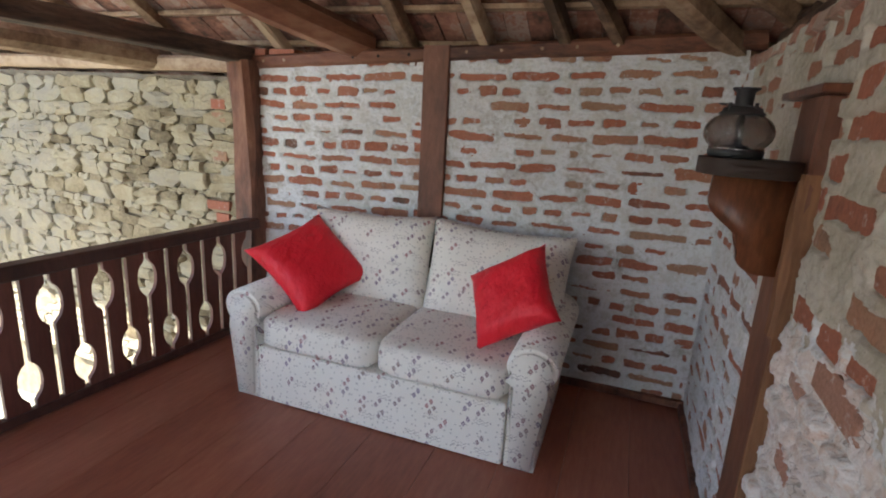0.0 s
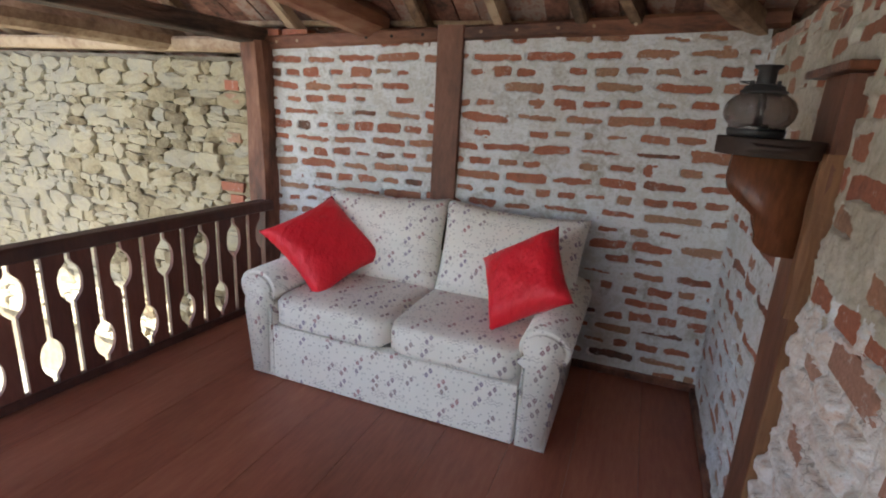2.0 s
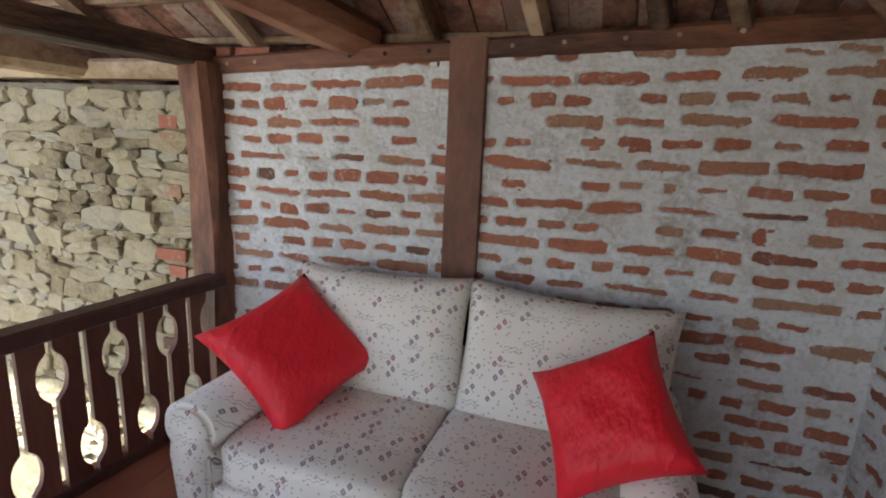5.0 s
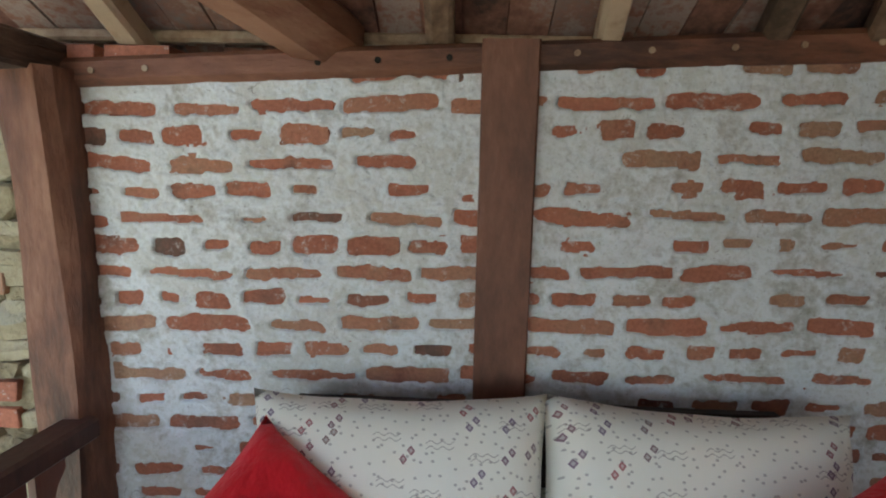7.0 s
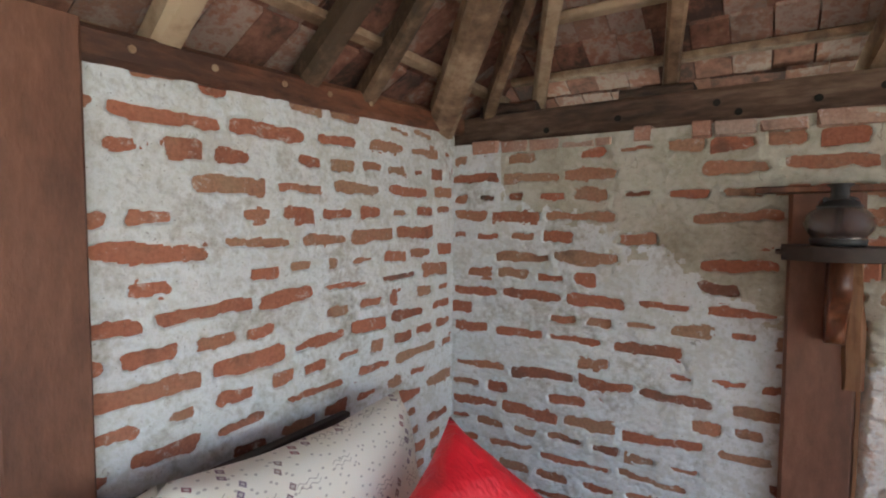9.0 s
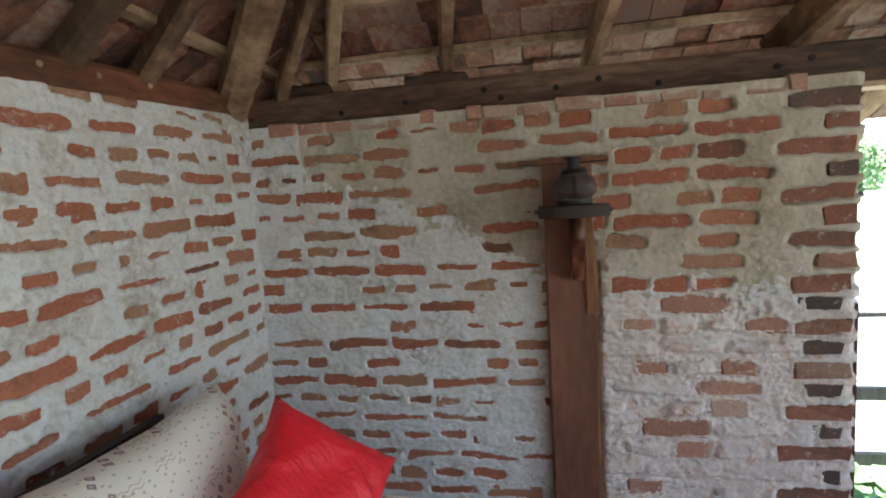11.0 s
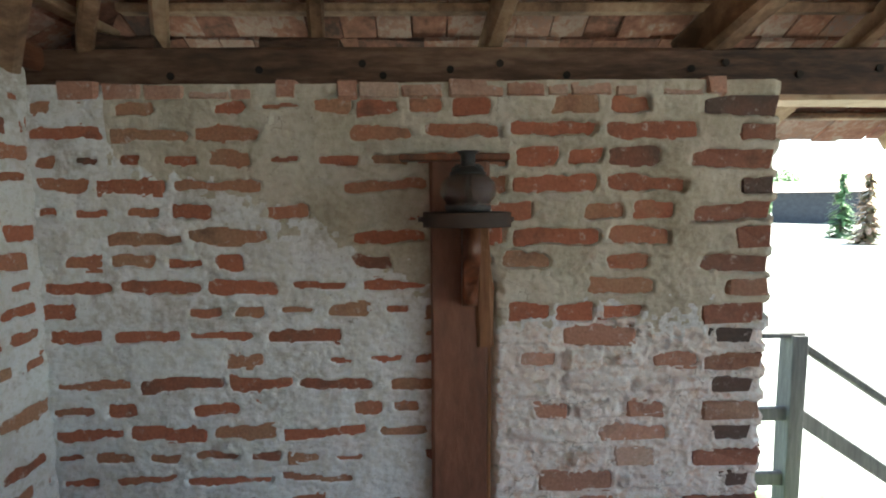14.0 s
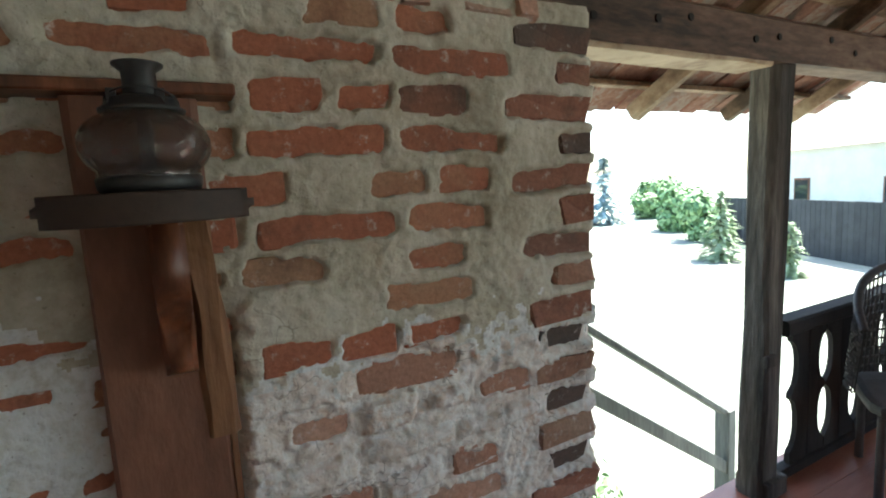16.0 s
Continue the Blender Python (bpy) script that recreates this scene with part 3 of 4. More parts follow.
# ---- more materials ----
def fabric_material():
    """Pale upholstery with scattered pairs of diamonds, double wavy lines and small dots."""
    m, nt, b = base_material("sofa_fabric", 0.95)
    v = place_vector(nt)
    base = mix_node(nt, noise_node(nt, v, 6, 3), (0.72, 0.68, 0.60), (0.80, 0.765, 0.685))
    weave = noise_node(nt, v, 420, 2)
    xyz = nt.nodes.new("ShaderNodeSeparateXYZ")
    nt.links.new(v, xyz.inputs[0])
    flat = nt.nodes.new("ShaderNodeCombineXYZ")   # the cloth unrolled: across, and up over the seat
    nt.links.new(math_node(nt, "ADD", xyz.outputs[0], math_node(nt, "MULTIPLY", xyz.outputs[1], 0.22)), flat.inputs[0])
    nt.links.new(math_node(nt, "ADD", xyz.outputs[2], math_node(nt, "MULTIPLY", xyz.outputs[1], 0.9)), flat.inputs[1])

    def cells(scale, randomness):
        vo = nt.nodes.new("ShaderNodeTexVoronoi")
        vo.voronoi_dimensions = "2D"
        vo.inputs["Scale"].default_value, vo.inputs["Randomness"].default_value = scale, randomness
        nt.links.new(flat.outputs[0], vo.inputs["Vector"])
        sub = nt.nodes.new("ShaderNodeVectorMath")
        sub.operation = "SUBTRACT"
        nt.links.new(flat.outputs[0], sub.inputs[0])
        nt.links.new(vo.outputs["Position"], sub.inputs[1])
        loc = nt.nodes.new("ShaderNodeSeparateXYZ")
        nt.links.new(sub.outputs[0], loc.inputs[0])
        tint = nt.nodes.new("ShaderNodeSeparateColor")
        nt.links.new(vo.outputs["Color"], tint.inputs[0])
        return loc.outputs[0], loc.outputs[1], tint.outputs[0], tint.outputs[1], vo.outputs["Distance"]

    def diamond(lu, lv, cu, cv, w, h):
        a = math_node(nt, "ABSOLUTE", math_node(nt, "DIVIDE", math_node(nt, "SUBTRACT", lu, cu), w))
        c = math_node(nt, "ABSOLUTE", math_node(nt, "DIVIDE", math_node(nt, "SUBTRACT", lv, cv), h))
        return math_node(nt, "ADD", a, c)

    col = base
    lu, lv, kind, tint, _ = cells(11.5, 0.75)
    tones = ramp_node(nt, [(0.0, (0.34, 0.05, 0.06)), (0.35, (0.17, 0.04, 0.07)), (0.65, (0.12, 0.07, 0.17)), (1.0, (0.20, 0.10, 0.08))])
    nt.links.new(tint, tones.inputs[0])
    has = math_node(nt, "LESS_THAN", kind, 0.62)
    for cu, cv in ((-0.010, -0.013), (0.010, 0.013)):
        d = diamond(lu, lv, cu, cv, 0.0105, 0.0155)
        rim = math_node(nt, "MULTIPLY", math_node(nt, "LESS_THAN", d, 1.0), has)
        core = math_node(nt, "SUBTRACT", 1.0, math_node(nt, "MULTIPLY", math_node(nt, "LESS_THAN", d, 0.5), 0.45))
        col = mix_node(nt, math_node(nt, "MULTIPLY", math_node(nt, "MULTIPLY", rim, core), 0.88), col, tones.outputs[0])
    lu, lv, kind, tint, _ = cells(8.3, 0.6)
    bend = math_node(nt, "MULTIPLY", math_node(nt, "SINE", math_node(nt, "MULTIPLY", lu, 210.0)), 0.0045)
    reach = math_node(nt, "MULTIPLY", math_node(nt, "LESS_THAN", math_node(nt, "ABSOLUTE", lu), 0.036), math_node(nt, "LESS_THAN", kind, 0.75))
    for shift in (-0.008, 0.008):
        gap = math_node(nt, "ABSOLUTE", math_node(nt, "SUBTRACT", math_node(nt, "SUBTRACT", lv, bend), shift))
        line = math_node(nt, "MULTIPLY", math_node(nt, "LESS_THAN", gap, 0.0016), reach)
        col = mix_node(nt, math_node(nt, "MULTIPLY", line, 0.6), col, (0.19, 0.14, 0.13))
    dist = cells(29, 0.9)[4]
    col = mix_node(nt, math_node(nt, "MULTIPLY", math_node(nt, "LESS_THAN", dist, 0.125), 0.55), col, (0.21, 0.17, 0.16))
    nt.links.new(col, b.inputs["Base Color"])
    b.inputs["Sheen Weight"].default_value = 0.15
    add_bump(nt, b, weave, 0.35, 0.002)
    return m


M["fabric"] = fabric_material()
M["red_satin"], nt_, b_ = base_material("red_satin", 0.55)
v_ = place_vector(nt_)
nt_.links.new(mix_node(nt_, noise_node(nt_, v_, 7, 3), (0.68, 0.006, 0.018), (0.82, 0.012, 0.030)), b_.inputs["Base Color"])
b_.inputs["Sheen Weight"].default_value = 0.08
b_.inputs["Sheen Tint"].default_value = (1.0, 0.5, 0.5, 1)
add_bump(nt_, b_, noise_node(nt_, place_vector(nt_, (1.6, 1, 0.7)), 11, 3), 0.8, 0.03)
M["smoked_glass"], nt_, b_ = base_material("smoked_glass", 0.08)
b_.inputs["Base Color"].default_value = (0.56, 0.52, 0.49, 1)
b_.inputs["Transmission Weight"].default_value = 0.96
b_.inputs["IOR"].default_value = 1.45
v_ = place_vector(nt_)
vo_ = nt_.nodes.new("ShaderNodeTexVoronoi")
vo_.inputs["Scale"].default_value = 62
nt_.links.new(v_, vo_.inputs["Vector"])
add_bump(nt_, b_, vo_.outputs["Distance"], 0.35, 0.010)
# leaf and spruce colours are lightened to carry the garden's bright haze
M["leaf"] = surface("leaf", [(0.3, (0.09, 0.185, 0.075)), (0.5, (0.17, 0.295, 0.12)), (0.7, (0.27, 0.40, 0.19))], 6, 30, 0.55, 0.2, 0.002, vary=0.4, island=True)
M["fir_needles"] = surface("fir_needles", [(0.3, (0.19, 0.29, 0.31)), (0.5, (0.31, 0.43, 0.46)), (0.7, (0.44, 0.56, 0.58))], 4, 20, 0.7, 0.2, 0.002, vary=0.4, island=True)
M["dry_needles"] = surface("dry_needles", [(0.3, (0.16, 0.20, 0.08)), (0.48, (0.34, 0.24, 0.15)), (0.7, (0.50, 0.33, 0.24))], 2, 20, 0.7, 0.2, 0.002, vary=0.4, island=True)
M["pale_needles"] = surface("pale_needles", [(0.3, (0.22, 0.30, 0.16)), (0.5, (0.36, 0.44, 0.27)), (0.7, (0.50, 0.55, 0.38))], 4, 20, 0.7, 0.2, 0.002, vary=0.4, island=True)
M["bark"] = surface("bark", [(0.3, (0.04, 0.03, 0.02)), (0.7, (0.13, 0.10, 0.08))], 8, 40, 0.9, 0.8, 0.006)
M["fence_paint"] = surface("fence_paint", [(0.3, (0.02, 0.022, 0.028)), (0.7, (0.05, 0.052, 0.06))], 3, 30, 0.7, 0.3, 0.003, vary=0.3)
M["pale_render"] = surface("pale_render", [(0.3, (0.55, 0.55, 0.53)), (0.7, (0.74, 0.73, 0.70))], 1, 20, 0.9, 0.3, 0.003)
M["wicker"] = surface("wicker", [(0.3, (0.02, 0.016, 0.014)), (0.7, (0.07, 0.055, 0.05))], 30, 120, 0.6, 0.5, 0.002, vary=0.3, island=True)
M["window_glass"], nt_, b_ = base_material("window_glass", 0.05)
b_.inputs["Base Color"].default_value = (0.03, 0.035, 0.04, 1)
# near-black colour for the shade inside the peg holes
M["hole_shade"] = surface("hole_shade", [(0.3, (0.01, 0.008, 0.006)), (0.7, (0.02, 0.016, 0.012))], 30, 100, 0.9, 0.2, 0.001)


# ---- railings ----
def leaf_gap(z, low, high, kind):
    """Half the width of the opening between two boards at height z."""
    slit = 0.013
    def lobe(mid, half, wide):
        t = (z - mid) / half
        return wide * math.sqrt(max(0.0, 1 - abs(t) ** 2.2)) if abs(t) < 1 else 0.0
    if kind == "up":
        return max(slit, lobe(high - 0.155, 0.10, 0.057))
    if kind == "down":
        return max(slit, lobe(low + 0.15, 0.095, 0.053))
    if kind == "ovals":
        return max(0.002, lobe(high - 0.17, 0.12, 0.058), lobe(low + 0.20, 0.125, 0.058))
    return 0.006


def railing(name, at, length, kinds, first, pitch, low, high, label, group, count, wood="rail_wood", board="rail_board"):
    base = thing(name, at, label, "railing", group)
    part("top_rail", timber((0, 0, high + 0.035), (length, 0, high + 0.035), 0.10, 0.07, 20, 0.002, seed=3, rounded=0.14), M[wood], base, "thick dark handrail")
    part("bottom_rail", timber((0, 0, low - 0.012), (length, 0, low - 0.012), 0.055, 0.05, 16, 0.002, seed=4, rounded=0.1), M[wood], base)
    made = {}
    for j in range(count):
        left, right = kinds[j % 2], kinds[(j + 1) % 2]
        if left not in made:
            zs = [low + (high + 0.004 - low) * k / 40 for k in range(41)]
            outline = [(leaf_gap(z, low, high, left), z) for z in zs] + [(pitch - leaf_gap(z, low, high, right), z) for z in zs[::-1]]
            bm = bmesh.new()
            f = [bm.verts.new((x, -0.012, z)) for x, z in outline]
            g = [bm.verts.new((x, 0.012, z)) for x, z in outline]
            n = len(f)
            for k in range(40):
                bm.faces.new((f[k], f[n - 1 - k], f[n - 2 - k], f[k + 1]))
                bm.faces.new((g[k], g[k + 1], g[n - 2 - k], g[n - 1 - k]))
            for k in range(n):
                bm.faces.new((f[k], f[(k + 1) % n], g[(k + 1) % n], g[k]))
            made[left] = part("baluster_board", bm, M[board], base, at=pose(first + j * pitch, 0, 0))
        else:
            ob = new("baluster_board", made[left].data)
            ob.parent = base
            ob.matrix_basis = pose(first + j * pitch, random.uniform(-0.003, 0.003), 0)
    return base


rail_turn = math.degrees(math.atan2(-1.3, -0.10))
railing("railing", pose(-2.345, 2.81, 0.0, 0, 0, rail_turn), 1.86, ("up", "down"), 0.077, 0.123, 0.045, 0.70,
        "dark red-brown railing of boards with leaf-shaped cut-outs", "veranda railings", 14)
railing("railing", pose(-2.49, 0.945, 0.0, 0, 0, -90), 3.2, ("up", "down"), 0.02, 0.123, 0.045, 0.70,
        "dark red-brown railing of boards with leaf-shaped cut-outs", "veranda railings", 25)
railing("railing", pose(OUT_X, -0.80, 0.0, 0, 0, -90), 1.5, ("ovals", "plain"), 0.10, 0.148, 0.045, 0.69,
        "dark railing of boards with pairs of oval holes beside the steps", "veranda railings", 9, "dark_rail_wood", "dark_rail_wood")

# ---- sofa ----
def cushion(sx, sy, sz, p=7.0, crown=0.0, cuts=7, seed=0, wob=0.006):
    bm = bmesh.new()
    bmesh.ops.create_cube(bm, size=2.0)
    bmesh.ops.subdivide_edges(bm, edges=bm.edges[:], cuts=cuts, use_grid_fill=True)
    for v in bm.verts:
        x, y, z = v.co
        n = (abs(x) ** p + abs(y) ** p + abs(z) ** p) ** (1 / p)
        k = max(abs(x), abs(y), abs(z)) / n if n else 1
        x, y, z = x * k, y * k, z * k
        w = noise.noise_vector(Vector((x * 1.7 + seed, y * 1.7, z * 1.7)))
        bulge = 1 + crown * (1 - x * x) * (1 - y * y) if abs(z) > 0.5 else 1
        v.co = (x * sx / 2 + w.x * wob, y * sy / 2 + w.y * wob, z * sz / 2 * bulge + w.z * wob)
    return bm


sofa = thing("sofa", pose(-0.981, 1.968, 0.0), "pale two-seat sofa in patterned fabric with small red and purple motifs", "sofa")
FAB = M["fabric"]
part("base", bevelled_box(-0.66, 0.66, 0.012, 0.80, 0.004, 0.305, 0.012), FAB, sofa)
part("back_frame", bevelled_box(-0.68, 0.68, 0.66, 0.86, 0.02, 0.62, 0.05, 3), FAB, sofa)
# dark board gives the shaded band between cushions and wall by its colour
part("dark_gap_board", timber((-0.70, 0.868, 0.70), (0.72, 0.868, 0.71), 0.035, 0.31, 12, 0.006, seed=150, rounded=0.1), M["shelf_wood"], sofa, "dark brown board standing in for the shaded gap behind the back cushions")


def arm_mesh(sign):
    outline = [(-0.068, 0.0), (0.068, 0.0), (0.072, 0.40)]
    for k in range(19):
        a = radians(-40 + 260 * k / 18)
        outline.append((0.018 * sign + 0.110 * math.cos(a), 0.490 + 0.098 * math.sin(a)))
    outline.append((-0.072, 0.40))
    bm = plate(outline, 0.86)
    bmesh.ops.bevel(bm, geom=[e for e in bm.edges if abs(e.verts[0].co.y - e.verts[1].co.y) < 1e-6], offset=0.022, segments=4, affect="EDGES")
    for v in bm.verts:
        n = noise.noise_vector(Vector((v.co.x * 6 + sign, v.co.y * 4, v.co.z * 6)))
        v.co += Vector((n.x * 0.006, n.y * 0.003, n.z * 0.005 * min(1.0, v.co.z * 4)))
    return bm


def back_cushion_mesh(wide, tall, deep, seed):
    """A loose back cushion: pinched seams, corners that stand up and a top edge that sags between them."""
    N = 22
    bm = bmesh.new()
    grid = {}
    for side in (1, -1):
        for i in range(N + 1):
            for j in range(N + 1):
                a, c = 2 * i / N - 1, 2 * j / N - 1
                if side == -1 and (abs(a) == 1 or abs(c) == 1):
                    grid[side, i, j] = grid[1, i, j]
                    continue
                sag = 1 - (0.10 * (1 - a * a) if c > 0 else 0.02) * abs(c) ** 1.5
                pinch = 1 - 0.05 * (1 - c * c) * a * a
                w = noise.noise(Vector((a * 1.9 + seed, c * 1.9, side)))
                crease = noise.noise(Vector((a * 6 + seed, c * 5, side * 3.0)))
                full = (1 - abs(a) ** 6) * (1 - abs(c) ** 4)
                h = deep / 2 * full ** 0.55 * (1 + 0.16 * w) + 0.004 * crease * full
                grid[side, i, j] = bm.verts.new((a * wide / 2 * pinch, c * tall / 2 * sag + 0.006 * w, side * h))
        for i in range(N):
            for j in range(N):
                bm.faces.new([grid[side, i + p, j + q] for p, q in ((0, 0), (1, 0), (1, 1), (0, 1))])
    return bm


for sign in (-1, 1):
    part("arm", arm_mesh(sign), FAB, sofa, smooth=True, at=pose(sign * 0.735, 0.43, 0.004))
for sign in (-1, 1):
    part("seat_cushion", cushion(0.655, 0.66, 0.165, 9, 0.18, seed=sign * 3), FAB, sofa, smooth=True, at=pose(sign * 0.330, 0.335, 0.385))
    part("back_cushion", back_cushion_mesh(0.805, 0.56, 0.23, sign * 5), FAB, sofa, smooth=True, at=pose(0.02 + sign * 0.388, 0.665, 0.675, 76, 0, 0) @ pose(0, 0, 0, 0, 0, -sign * 1.5))


def pillow(centre, right, up, size, label, seed):
    r = Vector(right).normalized()
    u = (Vector(up) - r * Vector(up).dot(r)).normalized()
    n = r.cross(u)
    m = Matrix((r, u, n)).transposed().to_4x4()
    m.translation = centre
    N = 18
    bm = bmesh.new()
    grids = {}
    for side in (1, -1):
        for i in range(N + 1):
            for j in range(N + 1):
                a, b2 = 2 * i / N - 1, 2 * j / N - 1
                edge = abs(a) == 1 or abs(b2) == 1
                if side == -1 and edge:
                    grids[side, i, j] = grids[1, i, j]
                    continue
                pinch_a, pinch_b = 1 - 0.11 * (1 - b2 * b2) * a * a, 1 - 0.11 * (1 - a * a) * b2 * b2
                w = noise.noise(Vector((a * 2.2 + seed, b2 * 2.2, side)))
                h = 0.085 * ((1 - a ** 4) * (1 - b2 ** 4)) ** 0.6 * (1 + 0.18 * w)
                grids[side, i, j] = bm.verts.new((a * size / 2 * pinch_a, b2 * size / 2 * pinch_b, side * h))
        for i in range(N):
            for j in range(N):
                bm.faces.new([grids[side, i + p, j + q] for p, q in ((0, 0), (1, 0), (1, 1), (0, 1))])
    ob = part("throw_pillow", bm, M["red_satin"], smooth=True, at=m)
    return tagged(ob, label, "pillow", "red pillows on the sofa")


pillow((-1.575, 2.365, 0.668), (0.366, -0.04, -0.28), (0.116, 0.42, 0.166), 0.515, "bright red satin pillow standing on its corner on the sofa", 2)
pillow((-0.40, 2.268, 0.705), (0.146, -0.312, -0.262), (0.268, 0.02, 0.20), 0.43, "bright red satin pillow leaning against the sofa arm", 7)

# ---- lamp bracket and oil lamp ----
wall_stand = thing("lamp_stand", pose(0.50, 1.50, -0.02), "red-brown timber post with a carved bracket and a round shelf", "lamp bracket")
part("post_shaft", timber((0.0, 0.028, 0.0), (0.0, 0.030, 1.61), 0.13, 0.188, 22, 0.006, seed=111, rounded=0.08), M["plain_post_wood"], wall_stand)
part("split_edge", timber((-0.010, -0.052, 1.02), (-0.010, -0.042, 1.43), 0.125, 0.052, 12, 0.009, seed=113, rounded=0.15), M["pale_split_wood"], wall_stand, "pale split edge of the post")
# thin paler board over the lower post's side towards the doorway
part("side_face", timber((-0.004, -0.067, 0.0), (-0.004, -0.066, 1.03), 0.118, 0.010, 16, 0.002, seed=114, rounded=0.1), M["pale_split_wood"], wall_stand, "paler side of the post towards the doorway")
part("cap_board", bevelled_box(-0.09, 0.05, -0.125, 0.215, 1.612, 1.632, 0.003, 1), M["bracket_wood"], wall_stand)
outline = [(-0.06, 1.415), (-0.252, 1.415), (-0.256, 1.35)]
for k in range(9):
    t = k / 8
    outline.append((-0.252 + 0.085 * (t * t * (3 - 2 * t)), 1.335 - 0.10 * t))
for k in range(1, 9):
    a = radians(180 + 90 * k / 8)
    outline.append((-0.11 + 0.058 * math.cos(a), 1.205 + 0.042 * math.sin(a)))
outline += [(-0.06, 1.163)]
bm = plate(outline, 0.046)
bmesh.ops.bevel(bm, geom=[e for e in bm.edges if abs(e.verts[0].co.y - e.verts[1].co.y) < 1e-6], offset=0.007, segments=2, affect="EDGES")
part("bracket", bm, M["bracket_wood"], wall_stand, "carved curved bracket of polished red-brown wood", smooth=True, at=pose(0, 0.002, 0))
outline = [(-0.176 - 0.118 * math.cos(radians(a)), 0.016 + 0.140 * math.sin(radians(a))) for a in range(180, -180, -9)]
bm = bmesh.new()
lo = [bm.verts.new((x, y, 1.413)) for x, y in outline]
hi = [bm.verts.new((x, y, 1.455)) for x, y in outline]
bm.faces.new(lo)
bm.faces.new(hi[::-1])
for k in range(len(lo)):
    bm.faces.new((lo[k], hi[k], hi[(k + 1) % len(lo)], lo[(k + 1) % len(lo)]))
bmesh.ops.bevel(bm, geom=[e for e in bm.edges if abs(e.verts[0].co.z - e.verts[1].co.z) < 1e-6], offset=0.015, segments=4, affect="EDGES")
part("shelf", bm, M["shelf_wood"], wall_stand, "thick dark rounded shelf", smooth=True)

oil_lamp = thing("oil_lamp", pose(0.288, 1.512, 1.436), "old oil lamp with a smoky glass globe and black metal burner", "oil lamp")
part("foot", lathe([(0.0, 0.0), (0.060, 0.0), (0.064, 0.004), (0.066, 0.018), (0.060, 0.022), (0.0, 0.022)], 32), M["black_iron"], oil_lamp, smooth=True)
globe = [(0.064, 0.019)] + [(0.081 * math.sin(radians(a)) ** 0.75, 0.062 - 0.050 * math.cos(radians(a))) for a in range(46, 142, 6)] + [(0.044, 0.107)]
inner = [(max(r - 0.0025, 0.01), z) for r, z in globe[::-1]]
part("globe", lathe(globe + inner, 40), M["smoked_glass"], oil_lamp, "smoked dimpled glass globe", smooth=True)
part("wick_holder", lathe([(0.0, 0.021), (0.030, 0.021), (0.026, 0.03), (0.010, 0.036), (0.008, 0.10), (0.0, 0.10)], 16), M["black_iron"], oil_lamp, smooth=True)
part("collar", lathe([(0.043, 0.104), (0.052, 0.106), (0.053, 0.110), (0.046, 0.114), (0.044, 0.122), (0.026, 0.128), (0.0, 0.128)], 28), M["black_iron"], oil_lamp, smooth=True)
part("chimney", lathe([(0.020, 0.126), (0.021, 0.130), (0.021, 0.160), (0.031, 0.168), (0.031, 0.171), (0.017, 0.169), (0.017, 0.130)], 28), M["black_iron"], oil_lamp, smooth=True)
for a in range(4):
    part("lug", bevelled_box(-0.004, 0.004, -0.006, 0.006, 0, 0.018, 0.001, 1), M["black_iron"], oil_lamp, at=pose(0.040 * math.cos(a * 1.571 + 0.6), 0.040 * math.sin(a * 1.571 + 0.6), 0.116))


def wire(points, r, name, material, parent):
    cu = bpy.data.curves.new(name, "CURVE")
    cu.dimensions, cu.bevel_depth, cu.bevel_resolution = "3D", r, 2
    sp = cu.splines.new("POLY")
    sp.points.add(len(points) - 1)
    for p, q in zip(sp.points, points):
        p.co = (*q, 1)
    cu.materials.append(material)
    ob = new(name, cu)
    ob.parent = parent
    return ob


wire([(0.03 - 0.085 * math.sin(radians(a)), 0.045 * math.cos(radians(a)), 0.122 + 0.01 * math.sin(radians(a))) for a in range(0, 181, 12)], 0.0016, "wire_handle", M["black_iron"], oil_lamp)

# ---- doorway, landing and steps ----
landing = thing("steps", pose(1.4, -0.6, GROUND), "weathered wooden landing and steps down to the lawn", "steps")
part("landing_deck", bevelled_box(-0.53, 0.10, -0.60, 1.2, 0.56, 0.61, 0.006, 1), M["grey_wood"], landing)
for k in range(3):
    part("tread", bevelled_box(-0.54 + 0.16 * k, -0.30 + 0.16 * k, -0.05, 1.08, 0, 0.045, 0.006, 1), M["grey_wood"], landing, at=pose(0, 0, -GROUND - 0.10 - 0.19 * (k + 1)))
for k in range(3):
    part("tread", bevelled_box(-0.50, 0.10, -0.87 - 0.27 * k, -0.58 - 0.27 * k, 0, 0.045, 0.006, 1), M["grey_wood"], landing, at=pose(0, 0, 0.42 - 0.185 * k))
for x in (-0.48, 0.07):
    part("support_post", timber((x, 0.9, 0), (x, 0.9, 0.57), 0.09, 0.09, 4, 0.003, seed=6), M["grey_wood"], landing)
    part("support_post", timber((x, -0.5, 0), (x, -0.5, 0.57), 0.09, 0.09, 4, 0.003, seed=7), M["grey_wood"], landing)
handrail = thing("stair_railing", pose(2.0, -0.70, GROUND), "grey wooden handrail with newel posts along the steps", "stair railing")
part("newel_post", timber((0, 0, 0), (0, 0, -GROUND + 0.60), 0.13, 0.10, 8, 0.004, seed=121, rounded=0.06), M["grey_wood"], handrail)
part("newel_post", timber((0, -1.78, 0), (0, -1.78, -GROUND - 0.58), 0.13, 0.10, 8, 0.004, seed=122, rounded=0.06), M["grey_wood"], handrail)
